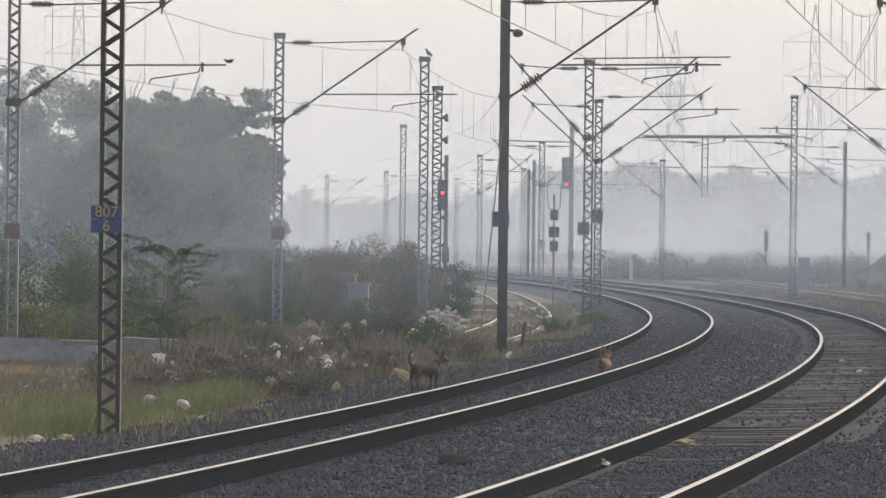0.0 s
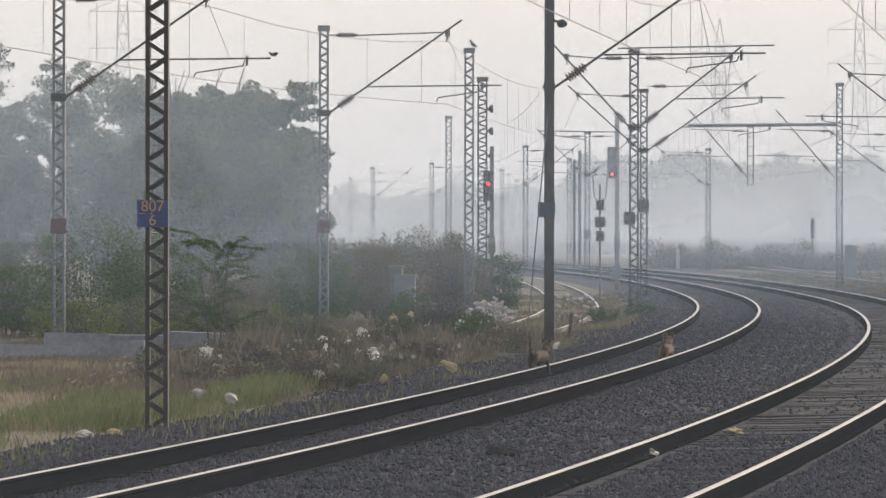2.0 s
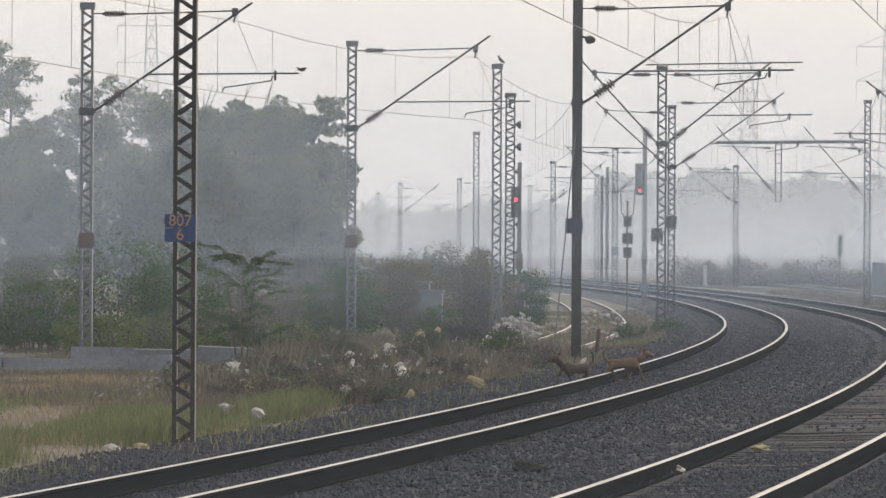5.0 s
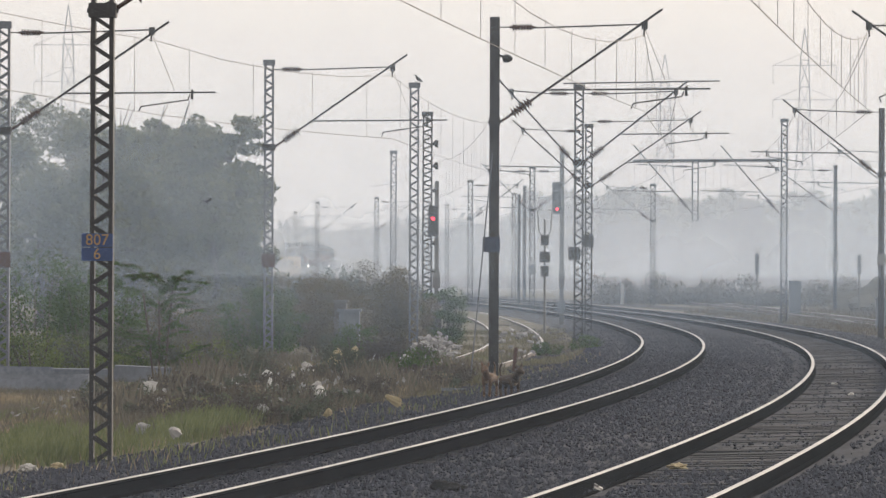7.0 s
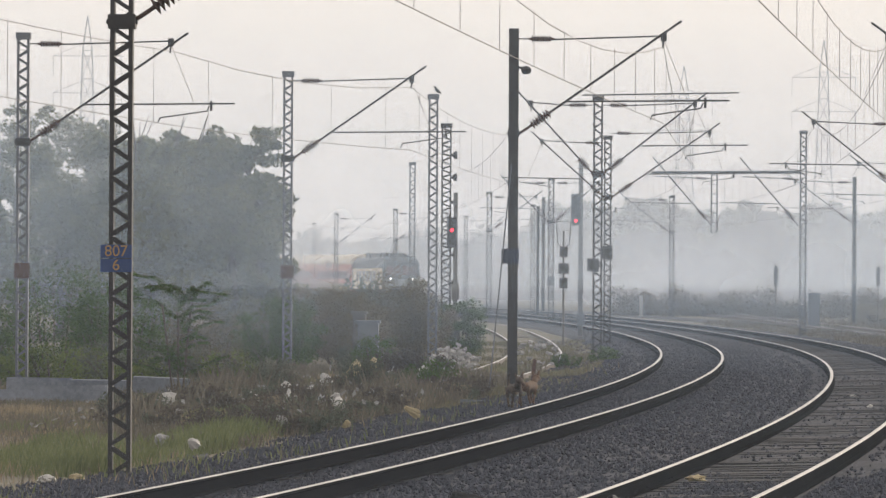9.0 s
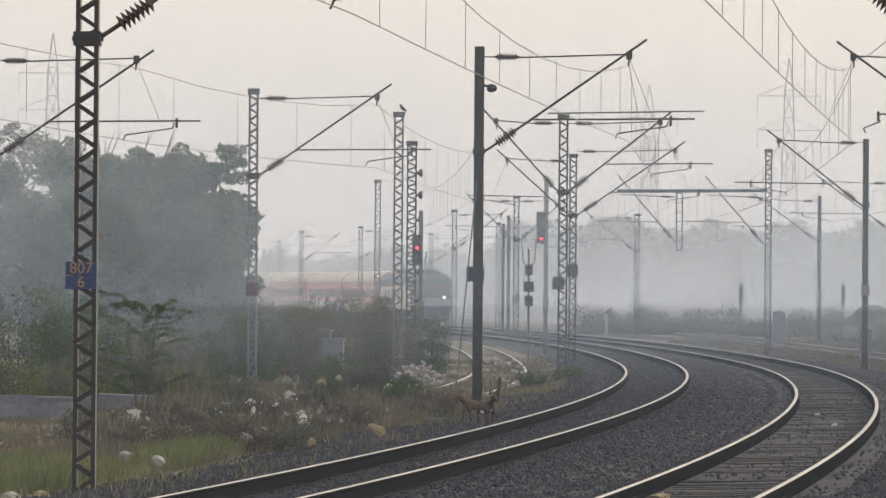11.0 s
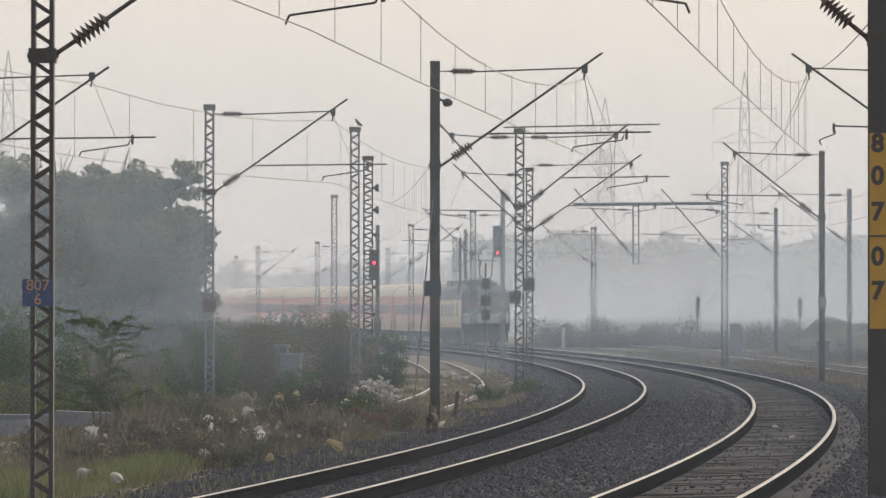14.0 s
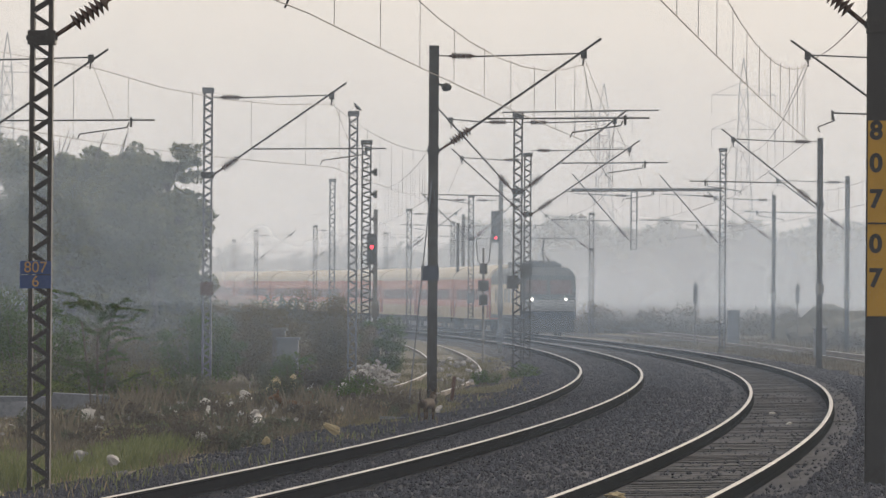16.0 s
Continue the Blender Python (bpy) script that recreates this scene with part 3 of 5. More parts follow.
def pylon(x, y, h, w):
    p = thing("power_pylon", pose(x, y, -1.0), "tall steel lattice pylon fading into the haze", "pylon", "far power pylons")
    bm = bmesh.new()
    r = 0.07
    ring = lambda z, q: [Vector((sx * q, sy * q, z)) for sx, sy in ((-1, -1), (1, -1), (1, 1), (-1, 1))]
    levels = [(0, w), (h * 0.22, w * 0.72), (h * 0.42, w * 0.5), (h * 0.58, w * 0.34), (h * 0.68, w * 0.3), (h * 0.78, w * 0.26), (h * 0.88, w * 0.22), (h, 0.05)]
    for (za, wa), (zb, wb) in zip(levels, levels[1:]):
        a, b = ring(za, wa), ring(zb, wb)
        for i in range(4):
            j = (i + 1) % 4
            rod(bm, a[i], b[i], r, r, 4)
            rod(bm, a[i], b[j], r * 0.6, r * 0.6, 4)
            rod(bm, a[j], b[i], r * 0.6, r * 0.6, 4)
            rod(bm, b[i], b[j], r * 0.6, r * 0.6, 4)
    part("tower", bm, PYLON, p)
    for z in (0.73, 0.86):
        bm = bmesh.new()
        reach = h * 0.12
        for sx in (-1, 1):
            rod(bm, (0, 0, h * z), (sx * reach, 0, h * z), r, r, 4)
            rod(bm, (0, 0, h * (z + 0.05)), (sx * reach, 0, h * z), r * 0.7, r * 0.7, 4)
            rod(bm, (sx * reach, 0, h * z), (sx * reach, 0, h * (z - 0.07)), r * 0.8, r * 0.8, 4)
        part("cross_arm", bm, PYLON, p)


pylon(50.0, 850.0, 44.0, 3.2)
pylon(27.0, 860.0, 40.0, 3.6)
pylon(-74.0, 860.0, 48.0, 3.6)


# ---- plants ----
def leaves(rng, clumps, size, hollow=0.55):
    """Corners and faces of many small bent leaves in ragged clumps (x, y, z, rx, ry, rz, count)."""
    V, F = [], []
    base = 0
    for x, y, z, rx, ry, rz, n in clumps:
        d = rng.normal(size=(n, 3))
        d /= np.linalg.norm(d, axis=1)[:, None]
        r = hollow + (1.08 - hollow) * rng.random((n, 1)) ** 0.6
        r = r if hollow < 0.5 else r * np.where(rng.random((n, 1)) < 0.16, rng.uniform(1.05, 1.6, (n, 1)), 1.0)
        c = np.array((x, y, z)) + d * r * np.array((rx, ry, rz))
        a = rng.normal(size=(n, 3))
        a /= np.linalg.norm(a, axis=1)[:, None]
        b = np.cross(a, rng.normal(size=(n, 3)))
        b /= np.linalg.norm(b, axis=1)[:, None]
        s = size * (0.55 + 0.9 * rng.random((n, 1)))
        V.append(np.stack([c - a * s, c + b * s * 0.42, c + a * s, c - b * s * 0.42], 1).reshape(-1, 3))
        F += [(base + 4 * i, base + 4 * i + 1, base + 4 * i + 2, base + 4 * i + 3) for i in range(n)]
        base += 4 * n
    return np.concatenate(V).tolist(), F


def tree(x, y, z0, h, spread, mat, seed, label, count=5200, size=0.2, bare=0):
    rng = np.random.default_rng(seed)
    t = thing("tree", pose(x, y, z0), label, "tree", "trees behind the siding")
    trunk = bmesh.new()
    path_pts = [Vector((0, 0, 0)), Vector((0.1, 0, h * 0.25)), Vector((-0.1, 0.1, h * 0.5)), Vector((0.05, 0, h * 0.8))]
    for i, (a, b) in enumerate(zip(path_pts, path_pts[1:])):
        rod(trunk, a, b, 0.24 - 0.06 * i, 0.18 - 0.06 * i, 8)
    clumps = []
    boughs, each = 15, 13
    for i in range(boughs):
        ang, lev = rng.random() * 6.28, (i + rng.random()) / boughs
        rad = spread * (0.3 + 0.62 * math.sin(math.pi * (0.2 + 0.75 * lev))) * rng.uniform(0.45, 1.0)
        c = Vector((rad * math.cos(ang), rad * math.sin(ang), h * (0.2 + 0.7 * lev)))
        big = spread * rng.uniform(0.22, 0.46)
        rod(trunk, path_pts[1].lerp(path_pts[3], lev), c, 0.08, 0.02, 6)
        for k in range(each):
            d = Vector(rng.normal(size=3).tolist()).normalized() * big * rng.uniform(0.5, 1.15)
            q = spread * rng.uniform(0.06, 0.17)
            clumps.append((c.x + d.x, c.y + d.y, c.z + d.z * 0.8, q * 1.2, q * 1.2, q * 0.7, int(count / boughs / each)))
    for i in range(bare):
        a = Vector((rng.uniform(-1, 1) * spread * 0.5, 0, h * 0.8))
        rod(trunk, a, a + Vector((rng.uniform(-0.4, 0.6), 0, h * 0.22)), 0.05, 0.015, 6)
        rod(trunk, a + Vector((0.1, 0, h * 0.1)), a + Vector((rng.uniform(0.4, 0.9), 0, h * 0.24)), 0.035, 0.01, 6)
    part("trunk", trunk, BARK, t)
    v, f = leaves(rng, clumps, size)
    part("crown", soup("crown", v, f, mat), None, t)


def bush(x, y, z0, w, h, mat, seed, label, count=2600, size=0.07, depth=None, twigs=14, hollow=0.15):
    count, size, twigs = int(count * 2.2), size * 0.62, int(twigs * 1.7)
    rng = np.random.default_rng(seed)
    t = thing("bush", pose(x, y, z0), label, "bush", "bushes along the siding")
    stems = bmesh.new()
    clumps = []
    for i in range(twigs):
        px = rng.uniform(-0.85, 0.85)
        top = h * (0.35 + 0.65 * math.sqrt(max(0.05, 1 - px * px))) * rng.uniform(0.5, 0.95)
        py = rng.uniform(-1, 1) * (depth or w) * 0.7
        rod(stems, (px * w * 0.4, py * 0.4, -0.05), (px * w, py, top), 0.02, 0.006, 5)
        q = rng.uniform(0.14, 0.34) * min(w, h)
        for k in (1.0, 0.66, 0.33):
            clumps.append((px * w * (0.55 + 0.45 * k), py, top * k, q * 1.2, q, q * 0.8, int(count / twigs / 3)))
    part("stem_frame", stems, BARK, t)
    v, f = leaves(rng, clumps, size, hollow)
    part("foliage", soup("foliage", v, f, mat), None, t)


BARK = material("grey_brown_bark", (0.05, 0.04, 0.032), (0.12, 0.1, 0.08), 0.9, 0, 3, 30, 0.4)
TREE_LEAF = leafy("dusty_tree_leaves", (0.045, 0.052, 0.028), (0.23, 0.225, 0.125))
BUSH_LEAF = leafy("green_bush_leaves", (0.03, 0.055, 0.018), (0.1, 0.155, 0.05))
DUSTY_LEAF = leafy("dusty_olive_leaves", (0.055, 0.066, 0.05), (0.145, 0.16, 0.12))
BRUSH_LEAF = leafy("brown_olive_brush", (0.075, 0.066, 0.044), (0.18, 0.16, 0.105))
FRESH_LEAF = leafy("yellow_green_leaves", (0.06, 0.09, 0.025), (0.19, 0.23, 0.075))
DRY_LEAF = leafy("dry_brown_weeds", (0.05, 0.045, 0.04), (0.13, 0.118, 0.102))

for i, (x, y, h, s, bare) in enumerate(((-42.3, 372, 17.4, 4.0, 0), (-36.4, 372, 15.2, 4.5, 0), (-31.2, 366, 14.4, 4.3, 0), (-28.4, 360, 13.6, 3.6, 0), (-23.6, 236, 8.8, 3.0, 0), (-18.6, 236, 9.4, 3.2, 1), (-15.4, 233, 9.4, 3.0, 2), (-13.9, 236, 9.3, 2.6, 0), (-11.9, 229, 7.4, 1.9, 0), (-17.4, 238, 9.3, 2.8, 1), (-12.5, 231, 9.3, 2.2, 0), (-20.8, 228, 7.2, 3.0, 0), (-16.6, 226, 7.4, 3.1, 0), (-46.9, 383, 14.4, 5.0, 0), (-12.9, 226, 6.6, 2.3, 0), (-52.5, 372, 11.8, 5.0, 0), (-27.2, 240, 8.2, 3.0, 0), (-31.0, 245, 8.4, 3.2, 0), (-16.4, 241, 9.2, 2.6, 0), (-18.0, 243, 8.8, 2.6, 0))):
    tree(x, y, -0.6, h * 1.07, s, TREE_LEAF, 100 + i, "broad dusty green tree half hidden by haze", 10800, 0.17, bare)

bush(-11.6, 126.0, -0.5, 1.75, 3.0, BUSH_LEAF, 1, "dark green thorny bush", 5200, 0.06)
bush(-9.9, 124.0, -0.5, 1.2, 2.6, BUSH_LEAF, 28, "dark green thorny bush", 4800, 0.06)
bush(-13.6, 124.0, -0.5, 1.3, 2.0, BUSH_LEAF, 2, "dark green thorny bush", 3200, 0.06)
bush(-11.2, 121.0, -0.5, 1.6, 1.1, FRESH_LEAF, 3, "low yellow-green shrub below thorny bushes", 3200, 0.06)
bush(-6.6, 113.0, -0.5, 0.75, 1.05, FRESH_LEAF, 29, "light green creeper over dry weeds", 1600, 0.06)
bush(-8.9, 117.0, -0.5, 0.9, 0.8, FRESH_LEAF, 30, "low yellow-green shrub below thorny bushes", 1500, 0.06)
bush(-6.9, 146.0, -0.5, 1.35, 2.1, BUSH_LEAF, 5, "rounded green bush round a mast", 5200, 0.06)
bush(-4.2, 165.0, -0.5, 1.5, 3.0, BRUSH_LEAF, 6, "tall dry brownish olive shrub", 7600, 0.06)
bush(-5.5, 158.0, -0.5, 1.4, 2.4, BRUSH_LEAF, 7, "tall dry brownish olive shrub", 6200, 0.06)
bush(-3.2, 163.0, -0.5, 1.1, 2.6, BRUSH_LEAF, 8, "tall dry brownish olive shrub", 5200, 0.06)
bush(-6.7, 168.0, -0.5, 1.8, 2.5, BRUSH_LEAF, 27, "tall dry brownish olive shrub", 6200, 0.06)
bush(-1.95, 166.0, -0.5, 0.85, 2.2, BUSH_LEAF, 9, "dark green bush beside the siding", 3600, 0.06)
bush(-2.9, 134.0, -0.5, 1.2, 0.8, DRY_LEAF, 10, "greyish dry weeds below the bushes", 3600, 0.06)
bush(-8.9, 148.0, -0.5, 1.6, 2.0, BRUSH_LEAF, 11, "dry brownish shrub beside a mast", 3000, 0.06)
bush(-8.8, 118.0, -0.5, 1.7, 1.3, DUSTY_LEAF, 12, "low tangled olive shrub", 3600, 0.055)
bush(-6.3, 112.0, -0.5, 1.5, 1.0, DUSTY_LEAF, 13, "low tangled olive shrub", 3000, 0.05)
bush(-14.6, 134.0, -0.5, 2.0, 2.2, DUSTY_LEAF, 14, "dusty shrub under the trees", 3600, 0.07)
bush(-17.0, 150.0, -0.5, 2.4, 2.6, DUSTY_LEAF, 15, "dusty shrub under the trees", 3600, 0.08)
bush(-12.6, 165.0, -0.5, 2.6, 2.0, DUSTY_LEAF, 16, "dusty shrub under the trees", 3600, 0.08)
bush(-8.8, 170.0, -0.5, 2.4, 1.8, DUSTY_LEAF, 17, "dusty shrub under the trees", 3600, 0.08)
bush(2.5, 157.0, -0.4, 0.55, 0.55, BUSH_LEAF, 18, "small green weed at the foot of a mast", 900, 0.05)
bush(1.3, 150.0, -0.4, 0.5, 0.4, BUSH_LEAF, 19, "small green weed beside the ballast", 700, 0.05)
bush(-3.4, 112.0, -0.4, 0.7, 0.9, DUSTY_LEAF, 20, "weeds hung with yellowed rags", 1600, 0.05)
bush(-2.0, 115.0, -0.4, 0.8, 0.7, BUSH_LEAF, 22, "low green creeper among the litter", 1500, 0.05)

rng = np.random.default_rng(90)
for i in range(66):
    y = 80 + 40 * rng.random()
    x = middle(T1, y) - 4.5 - 5.0 * rng.random() ** 1.4
    w = rng.uniform(0.35, 0.95)
    dry = i % 3 != 0
    bush(x, y, ground_height(x, y) - 0.04, w, w * rng.uniform(0.5, 0.8), DRY_LEAF if dry else DUSTY_LEAF, 200 + i, "tangled brown weeds caught with litter" if dry else "dusty olive weed in the dry grass", 1300, 0.045, None, 10)
bush(-4.4, 139.5, -0.5, 0.9, 1.0, DUSTY_LEAF, 260, "greyish dry weeds before a cabinet", 2600, 0.05)
bush(-3.9, 136.0, -0.5, 0.7, 1.2, BUSH_LEAF, 261, "green weed hung with yellowed rags", 2200, 0.05)


def acacia(x, y, z0, h):
    """Thorn shrub: leaning stems with long flat boughs in tiers, fringed with tiny leaves."""
    rng = np.random.default_rng(33)
    t = thing("thorn_shrub", pose(x, y, z0), "sparse thorn shrub with flat spreading branches", "bush")
    stems, clumps = bmesh.new(), []
    for dx, top in ((-0.35, 0.72), (0.0, 0.66), (0.3, 0.78)):
        path(stems, [(dx * 0.3, 0, -0.05), (dx * 0.7, 0.1 * dx, h * 0.45), (dx, 0.2 * dx, h * top)], 0.022, 6)
    for i in range(26):
        lev = rng.uniform(0.3, 1.0)
        side = -1 if i % 2 else 1
        length = rng.uniform(0.55, 1.45) * (1.0 if lev > 0.9 else 0.75)
        root = Vector((rng.uniform(-0.3, 0.3), rng.uniform(-0.15, 0.15), h * lev - 0.4))
        py = rng.uniform(-0.5, 0.5)
        pts = [root, root + Vector((side * length * 0.3, py * 0.4, rng.uniform(0.18, 0.36))), root + Vector((side * length * 0.72, py * 0.8, rng.uniform(0.25, 0.42))), root + Vector((side * length, py, rng.uniform(0.1, 0.55)))]
        path(stems, pts, 0.009, 5)
        for k in range(14):
            u = 0.15 + 2.8 * k / 14
            c = pts[int(u)].lerp(pts[int(u) + 1], u - int(u))
            clumps.append((c.x, c.y, c.z - 0.02, 0.09, 0.09, 0.035, 20))
    part("bough_frame", stems, BARK, t)
    v, f = leaves(rng, clumps, 0.026, 0.1)
    part("foliage", soup("foliage", v, f, BUSH_LEAF), None, t)


acacia(-7.6, 112.0, -0.5, 2.85)


def grass(name, label, seed, count, mat, where, height, width=0.008, ys=(50, 95), ss=(-1.9, -16), power=1.2):
    """Bent blades scattered where the test allows; one joined tuft field."""
    rng = np.random.default_rng(seed)
    V, F = [], []
    tries = 0
    while len(F) < count and tries < count * 12:
        tries += 1
        y = ys[0] + ys[1] * rng.random() ** power
        s = ss[0] + ss[1] * rng.random()
        x = middle(T1, y) + s
        if x / y < -0.135:
            continue
        p = where(x, y, s)
        if rng.random() > p or p <= 0:
            continue
        z = ground_height(x, y) - 0.02
        h = height * rng.uniform(0.3, 1.0) * (0.45 + 0.55 * min(1.0, p)) * (1.0 if x > -6.8 or y < 80 else 0.4)
        a = rng.random() * 6.28
        w = width * rng.uniform(0.6, 1.3)
        lean = rng.uniform(-0.35, 0.35) * h, rng.uniform(-0.3, 0.3) * h
        k = len(V)
        cx, sx = math.cos(a) * w, math.sin(a) * w
        V += [(x - cx, y - sx, z), (x + cx, y + sx, z), (x + lean[0] * 0.35 + cx * 0.6, y + lean[1] * 0.35 + sx * 0.6, z + h * 0.6), (x + lean[0], y + lean[1], z + h)]
        F += [(k, k + 1, k + 2), (k, k + 2, k + 3)]
    tagged(new(name, soup(name, V, F, mat)), label, "grass", kind="stuff")


GREEN_BLADE = leafy("green_grass_blades", (0.085, 0.11, 0.05), (0.22, 0.24, 0.125))
STRAW_BLADE = leafy("straw_grass_blades", (0.17, 0.14, 0.095), (0.38, 0.315, 0.22))
WEED_BLADE = leafy("brown_weed_stalks", (0.085, 0.077, 0.062), (0.205, 0.187, 0.15))
VERGE_BLADE = leafy("olive_verge_blades", (0.095, 0.09, 0.058), (0.22, 0.208, 0.138))
field = lambda x, y, k: noise.noise(Vector((x * 0.55, y * 0.16, k)))
grass("green_grass", "green grass in tufts along the ballast", 41, 100000, GREEN_BLADE, lambda x, y, s: (0.5 + 1.5 * field(x, y, 2.0)) * (1.0 if y < 88 else 0.25) * (1.0 if s < -4.4 else 0.04), 0.42)
grass("dry_grass", "straw-brown dry grass behind the ballast", 42, 95000, STRAW_BLADE, lambda x, y, s: (0.3 + 1.5 * field(x, y, 7.0)) * (1.0 if 82 < y < 112 and s < -4 else 0.16) * (1.0 if s < -4.3 else 0.03), 0.45, 0.007)
grass("brown_weeds", "brown tangled weeds full of litter", 43, 120000, WEED_BLADE, lambda x, y, s: (0.45 + 1.3 * field(x, y, 12.0)) * (1.0 if y > 76 and s < -4.1 else (0.12 if s < -4.1 else 0.02)), 0.42, 0.007)

grass("tall_weeds", "tall thin brown stalks among the litter", 47, 9000, WEED_BLADE, lambda x, y, s: (0.4 + 1.4 * field(x, y, 33.0)) * (1.0 if s < -4.2 else 0.0), 0.85, 0.005, (82, 36), (-4.2, -8.0), 1.0)
grass("verge_grass", "thin olive grass between the siding and the ballast", 44, 46000, VERGE_BLADE, lambda x, y, s: 0.4 + 1.6 * field(x, y, 20.0), 0.22, 0.012, (98, 112), (-2.6, -5.2), 1.0)
grass("verge_grass", "thin dry grass beyond the outer track", 45, 26000, WEED_BLADE, lambda x, y, s: 0.4 + 1.6 * field(x, y, 24.0), 0.36, 0.024, (110, 170), (7.7, 2.6), 1.0)
grass("verge_grass", "dry grass beyond the far track", 46, 26000, WEED_BLADE, lambda x, y, s: 0.4 + 1.6 * field(x, y, 28.0), 0.5, 0.03, (150, 150), (12.4, 14.0), 1.0)

# low scrub at the far side, and the woods behind
def scrub(name, label, seed, xs, y, h, mat, count, size, step, least=0.45):
    rng = np.random.default_rng(seed)
    clumps, x = [], xs[0]
    while x < xs[1]:
        q = rng.uniform(least, 1.0) * h
        clumps.append((x, y + rng.uniform(-6, 6), q * 0.4 - 0.3, step * 1.1, step, q * 0.75, count))
        x += step * rng.uniform(0.5, 1.0)
    v, f = leaves(rng, clumps, size, 0.2)
    tagged(new(name, soup(name, v, f, mat)), label, "scrub", kind="stuff")


scrub("far_scrub", "low dusty scrub beyond the far track", 51, (6.5, 46), 345, 2.1, BRUSH_LEAF, 1000, 0.1, 1.0)
scrub("near_scrub", "low brown weeds beside the far track", 52, (18.5, 30), 250, 1.1, DRY_LEAF, 700, 0.07, 0.7)
scrub("middle_scrub", "dusty scrub between the lines", 53, (-30, -6), 330, 2.6, DUSTY_LEAF, 420, 0.18, 1.2)
scrub("far_woods", "hazy line of distant trees", 54, (-110, 120), 640, 8.6, TREE_LEAF, 1700, 0.6, 3.2, 0.7)
scrub("far_woods", "hazy line of distant taller trees", 55, (4, 130), 720, 12.0, TREE_LEAF, 2600, 0.8, 3.6, 0.86)

# grey spoil heap beyond the far track
bm = bmesh.new()
blob(bm, (0, 0, 0), 3.7, 3.0, 2.2, 0.35, None, 4)
ob = new("earth_mound", mesh_of("earth_mound", bm, SOIL))
ob.location = (22.6, 292.0, -0.5)
tagged(ob, "low dusty heap of spoil in the scrub", "heap")


# ---- litter ----
def crumpled(name, x, y, z, w, h, mat, label, seed, group="", depth=None):
    bm = bmesh.new()
    made = bmesh.ops.create_icosphere(bm, subdivisions=3, radius=1.0)["verts"]
    for v in made:
        k = 1 + 0.55 * noise.noise(v.co * 1.7 + Vector((seed * 3.7, 0, 0))) + 0.25 * noise.noise(v.co * 5 + Vector((0, seed * 2.1, 0)))
        v.co = Vector((v.co.x * w / 2 * k, v.co.y * (depth or w) / 2 * k, v.co.z * h / 2 * k))
    ob = new(name, mesh_of(name, bm, mat))
    ob.matrix_world = pose(x, y, z + h * 0.35, random.uniform(-20, 20), random.uniform(-20, 20), random.uniform(0, 180))
    tagged(ob, label, "litter", group)


def draped(name, x, y, z, w, h, mat, label, seed, group=""):
    """A bag or rag caught on a twig: gathered above, hanging in folds with a torn lower edge."""
    rng = np.random.default_rng(seed)
    bm = bmesh.new()
    rings, sides = 6, 18
    folds = [(rng.integers(2, 7), rng.random() * 6.28, rng.uniform(0.14, 0.34)) for _ in range(3)]
    grid = []
    for i in range(rings):
        u = i / (rings - 1)
        row = []
        for k in range(sides):
            t = 2 * math.pi * k / sides
            r = (0.16 + 0.84 * math.sin(math.pi * (0.12 + 0.55 * u))) * (1 + u * sum(c * math.sin(a * t + b) for a, b, c in folds)) * rng.uniform(0.9, 1.1)
            row.append(bm.verts.new((0.5 * w * r * math.cos(t) + 0.18 * w * u * math.sin(seed), 0.28 * w * r * math.sin(t), h * (1 - u) + (0.22 * h * rng.uniform(-1, 1) if i == rings - 1 else 0.05 * h * rng.uniform(-1, 1)))))
        grid.append(row)
    for lo, hi in zip(grid, grid[1:]):
        for k in range(sides):
            bm.faces.new((lo[k], lo[(k + 1) % sides], hi[(k + 1) % sides], hi[k]))
    bm.faces.new(grid[0])
    ob = new(name, mesh_of(name, bm, mat))
    ob.matrix_world = pose(x, y, z, random.uniform(-40, 40), random.uniform(-75, 75), random.uniform(-40, 40))
    tagged(ob, label, "litter", group)


